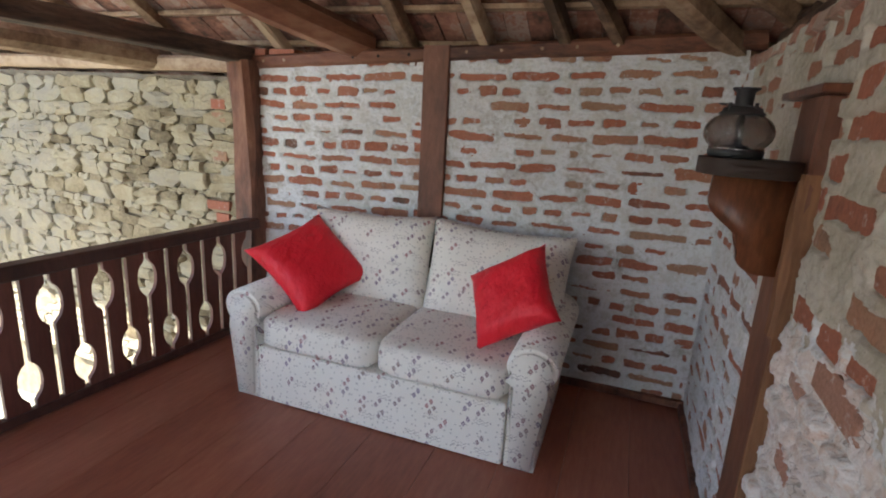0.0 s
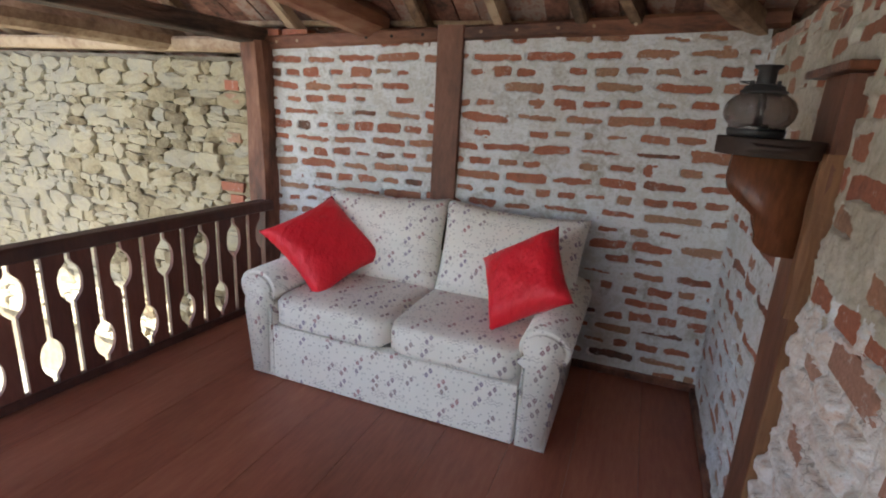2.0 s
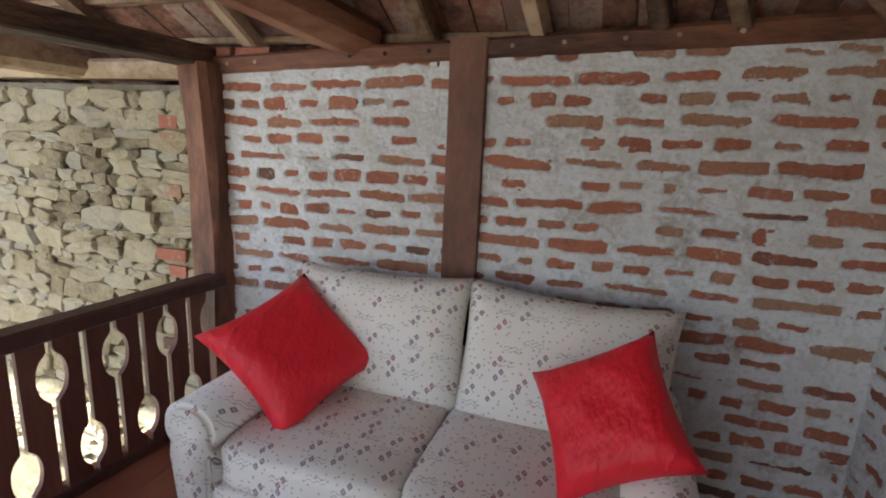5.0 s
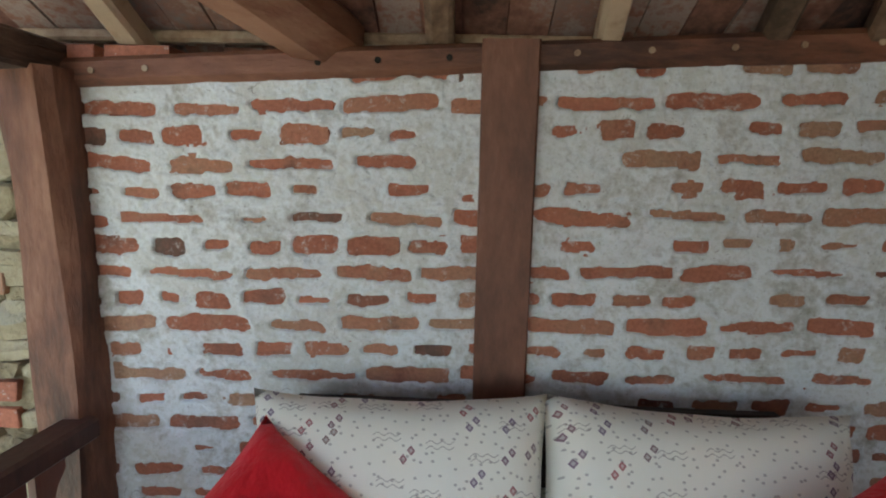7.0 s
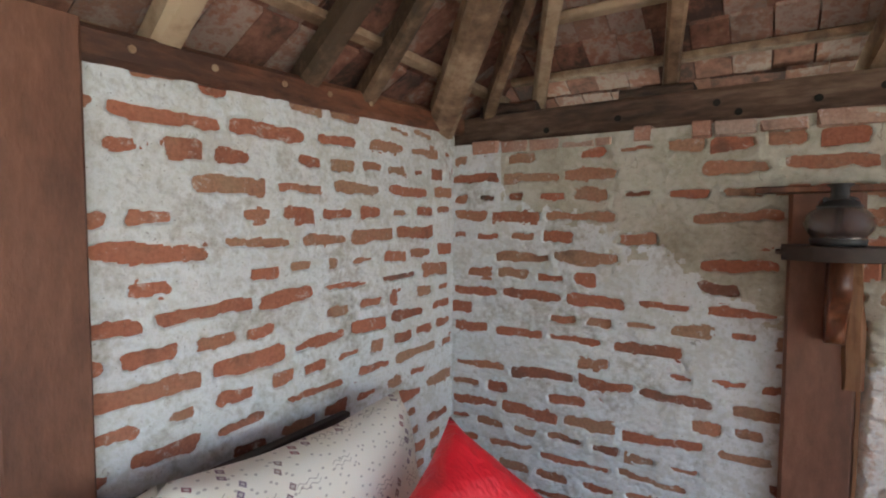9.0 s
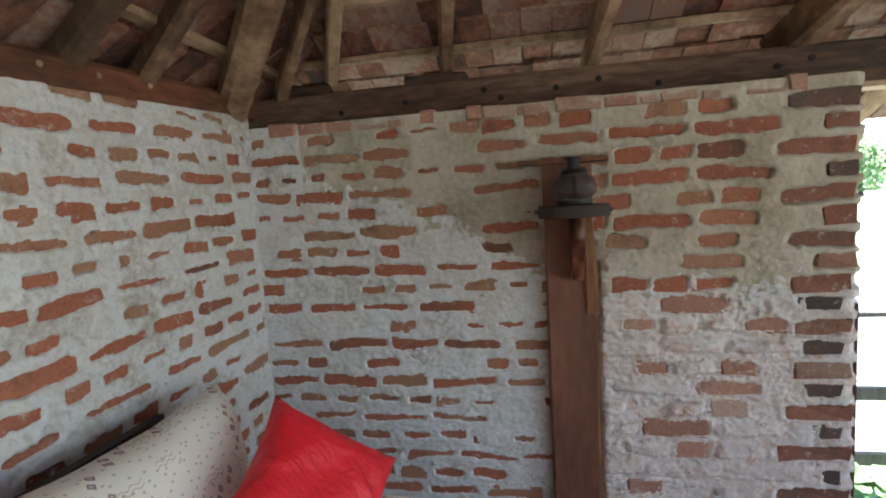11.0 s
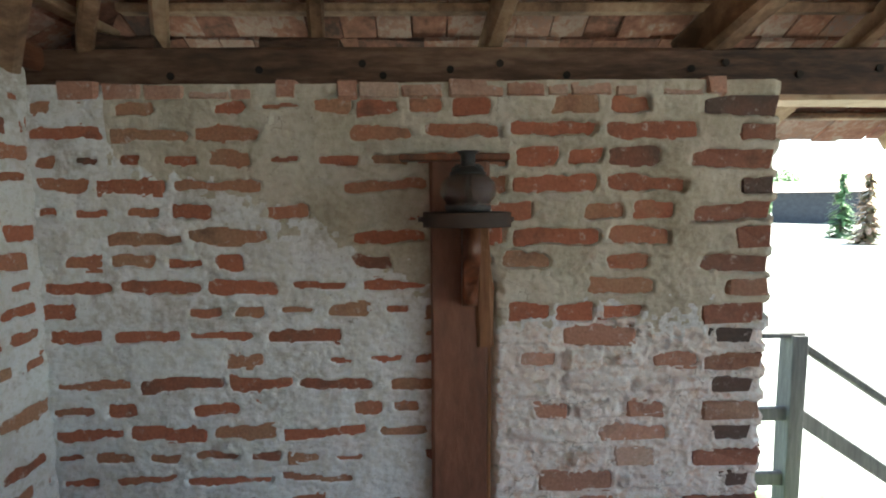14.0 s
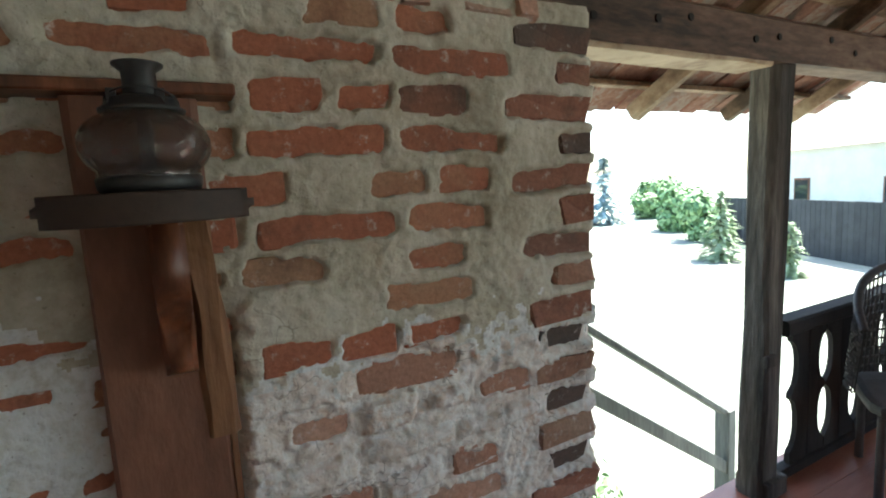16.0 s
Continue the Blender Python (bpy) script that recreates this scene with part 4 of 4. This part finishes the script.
part("top_handrail", timber((0, 0.04, -GROUND + 0.585), (0, -1.84, -GROUND - 0.66), 0.09, 0.05, 8, 0.003, seed=123), M["grey_wood"], handrail)
part("mid_handrail", timber((-0.03, 0.0, -GROUND + 0.09), (-0.03, -1.80, -GROUND - 1.12), 0.04, 0.10, 8, 0.003, seed=124), M["grey_wood"], handrail)
part("level_rail", timber((0, 1.25, -GROUND + 0.60), (0, -0.04, -GROUND + 0.60), 0.09, 0.04, 8, 0.003, seed=125), M["grey_wood"], handrail)
part("level_rail", timber((-0.02, 1.25, -GROUND + 0.08), (-0.02, 0.0, -GROUND + 0.08), 0.04, 0.09, 8, 0.003, seed=126), M["grey_wood"], handrail)
part("level_rail", timber((-0.02, 1.25, -GROUND - 0.36), (-0.02, 0.0, -GROUND - 0.36), 0.04, 0.09, 8, 0.003, seed=127), M["grey_wood"], handrail)
part("newel_post", timber((0, 1.2, 0), (0, 1.2, -GROUND + 0.58), 0.10, 0.10, 8, 0.004, seed=128, rounded=0.06), M["grey_wood"], handrail)
gate = thing("gate", pose(0.885, 0.305, -0.03, 0, 0, -31), "narrow dark wooden gate leaf folded back against the jamb", "gate")
for k in range(4):
    part("gate_board", bevelled_box(0.0, 0.022, 0.0, 0.105, 0.04, 0.95 - 0.02 * (k % 2), 0.003, 1), M["rail_wood"], gate, at=pose(0.02 + 0.11 * k, 0.0 + 0.012 * k, 0, 0, 0, -84))
part("gate_frame", bevelled_box(0.0, 0.46, 0.012, 0.040, 0.10, 0.17, 0.003, 1), M["rail_wood"], gate)
part("gate_frame", bevelled_box(0.0, 0.46, 0.012, 0.040, 0.80, 0.87, 0.003, 1), M["rail_wood"], gate)
part("latch", bevelled_box(-0.075, -0.05, 0.03, 0.10, 0.62, 0.67, 0.004, 1), M["old_post_wood"], outer_post, "small wooden latch block")
part("foot_block", bevelled_box(-0.072, 0.072, -0.08, 0.08, 0.0, 0.10, 0.012, 2), M["old_post_wood"], outer_post)

# peg holes in the side beam: flat discs, the holes' shade painted black
for k, y in enumerate((2.5, 2.2, 1.85, 1.78, 1.55, 1.38, 1.15, 0.72, 0.60, 0.34, 0.06, -0.10, -0.47, -0.62, -1.0, -1.2)):
    bm = lathe([(0.0, 0.0), (0.013, 0.0), (0.013, 0.004), (0.0, 0.004)], 10)
    part("peg_hole", bm, M["hole_shade"], roof_frame, at=pose(0.6235, y, 1.915 + 0.02 * ((k * 7) % 3 - 1), 0, -90, 0))
for k, x in enumerate((-1.62, -1.45, -1.25, -0.9, -0.7, -0.48, -0.3, -0.1, -2.12, -2.28)):
    bm = lathe([(0.0, 0.0), (0.009, 0.0), (0.009, 0.004), (0.0, 0.004)], 10)
    part("peg_hole", bm, M["hole_shade"] if k < 3 else M["rafter_wood"], roof_frame, at=pose(x, 2.870, 1.790 + (x + 2.5) * 0.05, 90, 0, 0))


# ---- wicker chair by the outer railing ----
def wicker_chair():
    chair = thing("wicker_chair", pose(0.33, -1.29, 0.0, 0, 0, 215), "dark woven wicker armchair with a rounded back", "chair")
    part("seat", cushion(0.50, 0.48, 0.07, 6, 0.1, 5), M["wicker"], chair, at=pose(0, 0, 0.40))
    for x, y in ((-0.21, -0.19), (0.21, -0.19), (-0.19, 0.2), (0.19, 0.2)):
        part("leg", lathe([(0.0, 0), (0.018, 0), (0.018, 0.37), (0.0, 0.37)], 10), M["wicker"], chair, at=pose(x, y, 0.0))
    part("brace", timber((-0.21, -0.19, 0.15), (0.19, 0.2, 0.12), 0.02, 0.02, 2, 0), M["wicker"], chair)
    bm = bmesh.new()

    def strand(p, q, r=0.0055):
        p, q = Vector(p), Vector(q)
        d = (q - p).normalized()
        s1 = d.orthogonal().normalized()
        s2 = d.cross(s1)
        a = [bm.verts.new(p + s1 * r * math.cos(t) + s2 * r * math.sin(t)) for t in (0, 1.57, 3.14, 4.71)]
        c = [bm.verts.new(q + s1 * r * math.cos(t) + s2 * r * math.sin(t)) for t in (0, 1.57, 3.14, 4.71)]
        for k in range(4):
            bm.faces.new((a[k], a[(k + 1) % 4], c[(k + 1) % 4], c[k]))

    def shell(a, h):
        r = 0.29 - 0.03 * h
        top = 0.96 - 0.26 * (abs(a) / 105) ** 2
        z = 0.42 + (top - 0.42) * h
        return (r * math.sin(radians(a)), r * math.cos(radians(a)) * 0.9, z)
    for i in range(-21, 21):
        for j in range(12):
            a0, a1 = i * 5, (i + 1) * 5
            w = 1.0 + 0.03 * ((i + j) % 2)
            p, q = Vector(shell(a0, j / 12)), Vector(shell(a1, j / 12))
            strand((p.x * w, p.y * w, p.z), (q.x * (2.03 - w), q.y * (2.03 - w), q.z))
        strand(shell(i * 5, 0), shell(i * 5, 1), 0.004)
    part("woven_back", bm, M["wicker"], chair)
    wire([shell(a, 1) for a in range(-105, 106, 7)], 0.018, "rim", M["wicker"], chair)
    return chair


wicker_chair()


# ---- garden ----
def leaf_cloud(count, radius, leaf, seed, squash=1.0, shape="bush"):
    rnd = random.Random(seed)
    bm = bmesh.new()
    clumps = [(Vector((rnd.gauss(0, 0.5), rnd.gauss(0, 0.5), rnd.uniform(0.2, 1.6) * squash)) * radius * 0.7, rnd.uniform(0.3, 0.55) * radius) for _ in range(11)]
    for _ in range(count):
        c, r = rnd.choice(clumps)
        d = Vector((rnd.gauss(0, 1), rnd.gauss(0, 1), rnd.gauss(0, 1))).normalized() * r * rnd.uniform(0.6, 1.0)
        p = c + d
        if p.z < 0.02:
            p.z = rnd.uniform(0.02, 0.2)
        n = (d.normalized() + Vector((rnd.gauss(0, 0.5), rnd.gauss(0, 0.5), 0.4))).normalized()
        t = n.orthogonal().normalized()
        t.rotate(Matrix.Rotation(rnd.uniform(0, 6.28), 3, n))
        s = n.cross(t)
        L = leaf * rnd.uniform(0.7, 1.3)
        pts = [p - t * L * 0.5, p - t * L * 0.15 + s * L * 0.32 + n * L * 0.06, p + t * L * 0.25 + s * L * 0.24, p + t * L * 0.6 - n * L * 0.1, p + t * L * 0.25 - s * L * 0.24, p - t * L * 0.15 - s * L * 0.32 + n * L * 0.06]
        bm.faces.new([bm.verts.new(q) for q in pts])
    return bm


def bush(at, radius, leaf, count, label, seed, squash=1.0):
    b = thing("bush", at, label, "bush", "garden shrubs")
    part("crown", leaf_cloud(count, radius, leaf, seed, squash), M["leaf"], b)
    for k in range(4):
        part("stem", timber((0.05 * k, 0, 0), (0.3 * radius * math.cos(k * 1.7), 0.3 * radius * math.sin(k * 1.7), radius * squash), 0.03 * radius + 0.01, 0.03 * radius + 0.01, 4, 0.005, seed=k), M["bark"], b)


def fir(at, height, label, seed, spread=0.30, needles="fir_needles"):
    f = thing("fir_tree", at, label, "fir tree", "garden firs")
    rnd = random.Random(seed)
    part("trunk", timber((0, 0, 0), (0, 0, height * 0.96), height * 0.035, height * 0.035, 6, 0.01, seed=seed, taper=0.85), M["bark"], f)
    bm = bmesh.new()
    tiers = 13
    for k in range(tiers):
        z = height * (0.06 + 0.92 * k / tiers)
        reach = height * spread * (1 - k / tiers) ** 0.85 + 0.05
        for j in range(max(8, int(24 * (1 - k / tiers)))):
            a = rnd.uniform(0, 6.283)
            ca, sa_ = math.cos(a), math.sin(a)
            R = reach * rnd.uniform(0.7, 1.08)
            for q in range(9):
                t = (q + rnd.random()) / 9
                p = Vector((ca * R * t, sa_ * R * t, z - R * 0.30 * t + rnd.uniform(-0.03, 0.03) * height))
                w = height * 0.048 * rnd.uniform(0.7, 1.4)
                d = Vector((ca, sa_, -0.25 + rnd.uniform(-0.4, 0.4))).normalized()
                s = d.cross(Vector((0, 0, 1))).normalized() * w * 0.5
                bm.faces.new([bm.verts.new(v) for v in (p - d * w * 0.4, p + s, p + d * w * 1.4, p - s)])
    part("crown", bm, M[needles], f)


bush(pose(1.62, -0.30, GROUND), 0.60, 0.14, 760, "leafy green climbing shrub beside the steps", 31, 1.35)
bush(pose(2.25, -1.1, GROUND), 0.40, 0.07, 700, "low green bush at the foot of the steps", 32, 0.9)
bush(pose(2.5, 0.55, GROUND), 0.75, 0.15, 300, "tall leafy green shrub beside the landing", 33, 1.2)
fir(pose(21.8, -21.5, GROUND), 4.2, "broad blue-green spruce on the lawn", 1, 0.44)
fir(pose(34.2, -27.0, GROUND), 4.9, "slim green conifer at the far edge of the lawn", 5, 0.20, "leaf")
fir(pose(29.2, -24.6, GROUND), 4.6, "slim half-brown conifer at the far edge of the lawn", 6, 0.20, "dry_needles")
fir(pose(6.6, -12.3, GROUND), 1.5, "small pale fir in front of the fence", 2, 0.32, "pale_needles")
fir(pose(9.3, -13.6, GROUND), 2.3, "young yellow-green fir in front of the fence", 3, 0.36, "pale_needles")
for k, (x, y, r) in enumerate(((22, -26, 1.5), (25, -30, 1.8), (15.5, -20, 1.7), (12.6, -17.6, 1.5))):
    bush(pose(x, y, GROUND), r, 0.15 + 0.003 * (abs(x) + abs(y)), 2200, "rounded green garden shrub far across the lawn", 50 + k, 0.9)


def tree(at, height, radius, seed):
    t = thing("tree", at, "broad green tree far beyond the lawn", "tree", "far trees")
    part("trunk", timber((0, 0, 0), (0.1, 0, height * 0.8), height * 0.06, height * 0.06, 6, 0.03, seed=seed, taper=0.7), M["bark"], t)
    for k in range(4):
        a = seed + k * 1.6
        part("limb", timber((0, 0, height * (0.3 + 0.1 * k)), (radius * 0.6 * math.cos(a), radius * 0.6 * math.sin(a), height * (0.55 + 0.1 * k)), height * 0.025, height * 0.025, 4, 0.02, seed=seed + k, taper=0.6), M["bark"], t)
    part("crown", leaf_cloud(2600, radius, 0.42, seed, 1.1), M["leaf"], t, at=pose(0, 0, height * 0.08))


for k, (x, y, h) in enumerate(((64, -29, 8.0), (66, -35, 8.5), (70, -41, 8.0), (78, -52, 9.0), (72, -48, 7.0))):
    tree(pose(x, y, GROUND), h, h * 0.48, 90 + k)


def board_fence(p, q, height, label):
    p, q = Vector(p), Vector(q)
    d = q - p
    fence = thing("fence", Matrix.Translation(p) @ pose(0, 0, 0, 0, 0, math.degrees(math.atan2(d.y, d.x))), label, "fence")
    n = int(d.length / 0.20)
    first = None
    for k in range(n):
        if first is None:
            first = part("board", bevelled_box(0, 0.185, -0.012, 0.012, 0.0, height, 0.004, 1), M["fence_paint"], fence)
        else:
            ob = new("board", first.data)
            ob.parent = fence
            ob.matrix_basis = pose(k * 0.20, 0, random.uniform(-0.02, 0.0))
    for z in (0.35, height - 0.3):
        part("fence_rail", bevelled_box(0, n * 0.2, 0.012, 0.06, z, z + 0.08, 0.004, 1), M["fence_paint"], fence)
    return fence


board_fence((12.0, -17.9, GROUND), (2.0, -13.0, GROUND), 1.75, "tall dark board fence behind the young firs")


def house(at, w, d, h, label, wall, name="house", windows=3):
    b = thing(name, at, label, "house")
    bm = bmesh.new()
    box(bm, -w / 2, w / 2, -d / 2, d / 2, 0, h)
    part("wall", bm, wall, b)
    bm = bmesh.new()
    o = 0.5
    ridge = h + d * 0.28
    pts = [(-w / 2 - o, -d / 2 - o, h - 0.1), (w / 2 + o, -d / 2 - o, h - 0.1), (w / 2 + o, d / 2 + o, h - 0.1), (-w / 2 - o, d / 2 + o, h - 0.1), (-w / 2 - o, 0, ridge), (w / 2 + o, 0, ridge)]
    vs = [bm.verts.new(p) for p in pts]
    for f in ((0, 1, 5, 4), (2, 3, 4, 5), (1, 2, 5), (3, 0, 4), (3, 2, 1, 0)):
        bm.faces.new([vs[k] for k in f])
    part("roof", bm, M["pale_tile"], b)
    for k in range(windows):
        wnd = part("window", bevelled_box(-0.55, 0.55, -0.05, 0.03, 0, 1.2, 0.01, 1), M["post_wood"], b, at=pose(-w / 3 + k * w / 3, d / 2 + 0.02, 1.0))
        part("pane", bevelled_box(-0.46, 0.46, 0.02, 0.045, 0.09, 1.11, 0.004, 1), M["window_glass"], wnd)
    return b


house(pose(7.5, -27.0, GROUND, 0, 0, -28), 16, 6, 3.7, "long pale rendered house with a tiled roof beyond the fence", M["pale_render"])
house(pose(56, -42, GROUND, 0, 0, 40), 8, 4, 3.6, "dark boarded garden shed beyond the lawn", M["fence_paint"], "shed", 0)

# ---- pieces of the walls, floor and stone wall ----
def unit_brick(seed, worn=0.03, rough=1.0):
    rnd = random.Random(seed)
    bm = bmesh.new()
    vs = box(bm, -0.5, 0.5, -0.5, 0.5, -0.5, 0.5)
    bmesh.ops.bevel(bm, geom=bm.edges[:], offset=worn, segments=1, affect="EDGES")
    for v in bm.verts:
        v.co += rough * Vector((rnd.uniform(-0.02, 0.02), rnd.uniform(-0.012, 0.012), rnd.uniform(-0.03, 0.03)))
    bmesh.ops.recalc_face_normals(bm, faces=bm.faces)
    me = bpy.data.meshes.new("brick")
    bm.to_mesh(me)
    bm.free()
    return me


BRICKS = [unit_brick(k) for k in range(4)]
JAMB_BRICKS = [unit_brick(k + 9, 0.05, 2.0) for k in range(4)]
SLOT_SHADE_BRICKS = [unit_brick(k + 19, 0.05, 2.0) for k in range(2)]
LIMED_BRICKS = [unit_brick(k + 29, 0.06, 2.0) for k in range(3)]
for me in LIMED_BRICKS:
    me.materials.append(M["limed_brick"])
for me in SLOT_SHADE_BRICKS:
    me.materials.append(M["slot_shade_brick"])
for me in BRICKS:
    me.materials.append(M["brick"])
for me in JAMB_BRICKS:
    me.materials.append(M["jamb_brick"])
rnd = random.Random(77)


def brick(wall, meshes, centre, size, turn=0.0):
    ob = new("brick", rnd.choice(meshes))
    ob.parent = wall
    ob.matrix_basis = pose(*centre, 0, 0, turn) @ Matrix.Diagonal((*size, 1))
    return ob


for lo, hi, z0, z1, c in back_bricks:
    if c < 0.93:
        dep = rnd.uniform(-0.003, 0.006)
        brick(wall_back, BRICKS, ((lo + hi) / 2 - 2.4, BACK + 0.05 + dep, (z0 + z1) / 2), (hi - lo, 0.10, z1 - z0), rnd.uniform(-0.6, 0.6))
for lo, hi, z0, z1, c in side_bricks:
    if c < 0.93 and not (side_region((lo + hi) / 2, (z0 + z1) / 2) == 2 and not 0.22 < c < 0.46):
        dep, mid = rnd.uniform(-0.003, 0.006), (lo + hi) / 2
        lean = math.degrees(math.atan((thick(hi, z0) - thick(lo, z0)) / (hi - lo)))
        faded = side_region(mid, (z0 + z1) / 2) == 2
        brick(wall_side, LIMED_BRICKS if faded else BRICKS, (RIGHT + 0.05 + dep - thick(mid, z0), BACK - mid, (z0 + z1) / 2), (0.10, hi - lo, z1 - z0), rnd.uniform(-0.6, 0.6) - lean)
# jamb at the doorway, some courses set back and black, the slots' shade as colour
for run, z, burnt_or_shaded in JAMB_ROWS:
    end = JAMB + rnd.uniform(-0.012, 0.010)
    brick(wall_side, SLOT_SHADE_BRICKS if burnt_or_shaded else JAMB_BRICKS, (0.648 + (0.010 if burnt_or_shaded else rnd.uniform(-0.004, 0.006)), end + run / 2 + (0.02 if burnt_or_shaded else 0), z + 0.037), (0.385, run, 0.068 + rnd.uniform(-0.010, 0.008)), rnd.uniform(-1.5, 1.5))
# loose bricks laid under the beam
u = 0.10
while u < 2.20:
    w = rnd.choice((0.07, 0.12, 0.13, 0.14, 0.19))
    tall = rnd.uniform(0.022, 0.062)
    if rnd.random() < 0.85:
        brick(wall_side, LIMED_BRICKS, (0.578 - thick(u, 1.6) + rnd.uniform(0, 0.012), BACK - u - w / 2, 1.793 + tall / 2), (0.20, w - 0.008, tall), rnd.uniform(-3, 3))
    u += w


def stone_mesh(seed):
    r2 = random.Random(seed)
    n = r2.randint(7, 9)
    bm = bmesh.new()
    ang = sorted((k + r2.uniform(-0.25, 0.25)) / n * 6.283 for k in range(n))
    ring = []
    for a in ang:
        c, s = math.cos(a), math.sin(a)
        m = 1 / max(abs(c), abs(s)) ** 0.75
        q = r2.uniform(0.80, 1.08) * 0.52 * m
        ring.append((c * q, s * q))
    back = [bm.verts.new((x, 0.5, z)) for x, z in ring]
    mid = [bm.verts.new((x, -0.25 + r2.uniform(-0.1, 0.1), z)) for x, z in ring]
    front = [bm.verts.new((x * 0.93, -0.42 + r2.uniform(-0.16, 0.10), z * 0.90)) for x, z in ring]
    for a, b2 in ((back, mid), (mid, front)):
        for k in range(n):
            bm.faces.new((a[k], a[(k + 1) % n], b2[(k + 1) % n], b2[k]))
    c = bm.verts.new((r2.uniform(-0.1, 0.1), -0.52 + r2.uniform(-0.08, 0.08), r2.uniform(-0.1, 0.1)))
    for k in range(n):
        bm.faces.new((front[k], front[(k + 1) % n], c))
    bmesh.ops.recalc_face_normals(bm, faces=bm.faces)
    me = bpy.data.meshes.new("stone")
    bm.to_mesh(me)
    bm.free()
    me.materials.append(M["stone"])
    return me


STONES = [stone_mesh(k) for k in range(14)]
z, spots = -0.75, []
while z < 1.66:
    h = rnd.choice((0.05, 0.07, 0.085, 0.10, 0.13)) * rnd.uniform(0.9, 1.1)
    x = -2.52
    while x > -6.2:
        w = min(0.27, h * rnd.uniform(0.9, 3.2))
        split = h > 0.095 and rnd.random() < 0.4
        for dz, hh in (((-h / 4, h / 2), (h / 4, h / 2)) if split else ((0, h),)):
            spots.append((x - w / 2, z + h / 2 + dz + 0.02 * noise.noise(Vector((x * 2.2, z * 3, 5))), w, hh))
        x -= w
    z += h * 0.97
spots.sort(key=lambda q: (q[0] + 3.0) ** 2 + (q[1] - 0.9) ** 2)
rest = bmesh.new()
for k, (x, z, w, h) in enumerate(spots):
    m_ = pose(x, BACK - 0.002 + rnd.uniform(-0.012, 0.012), z, rnd.uniform(-6, 6), rnd.uniform(-11, 11), rnd.uniform(-6, 6)) @ Matrix.Diagonal((w * 1.09, 0.075, h * 1.14, 1))
    me = rnd.choice(STONES)
    if k < 300:
        ob = new("stone", me)
        ob.parent = wall_stone
        ob.matrix_basis = m_
    else:
        vs = [rest.verts.new(m_ @ v.co) for v in me.vertices]
        for p in me.polygons:
            rest.faces.new([vs[q] for q in p.vertices])
tagged(part("stones", rest, M["stone"], wall_stone), kind="stuff")
# brick quoins where the stone meets the corner post
for k in (3, 8, 9, 13, 16, 17):
    w = 0.20 if k % 3 == 0 else 0.12
    brick(wall_stone, BRICKS, (-2.595 - w / 2, BACK + 0.0, 0.02 + 0.088 * k), (w, 0.10, 0.066), rnd.uniform(-2, 2))

# floor planks
x = -2.54
while x < 0.80:
    w = min(rnd.uniform(0.27, 0.33), 0.81 - x)
    cut = rnd.uniform(-0.8, 0.6)
    for y0, y1 in ((FRONT, cut), (cut, 2.93)):
        part("plank", bevelled_box(x + 0.0006, x + w - 0.0006, y0 + 0.001, y1 - 0.001, -0.035, 0.0 + rnd.uniform(-0.0008, 0.0), 0.0012, 1), M["floor_wood"], floor)
    x += w
part("skirting", timber((-2.38, 2.885, 0.022), (0.50, 2.885, 0.030), 0.03, 0.045, 20, 0.003, seed=140), M["post_wood"], wall_back)
part("skirting", timber((0.485, 2.86, 0.022), (0.485, 0.62, 0.022), 0.03, 0.045, 20, 0.003, seed=141), M["post_wood"], wall_side)
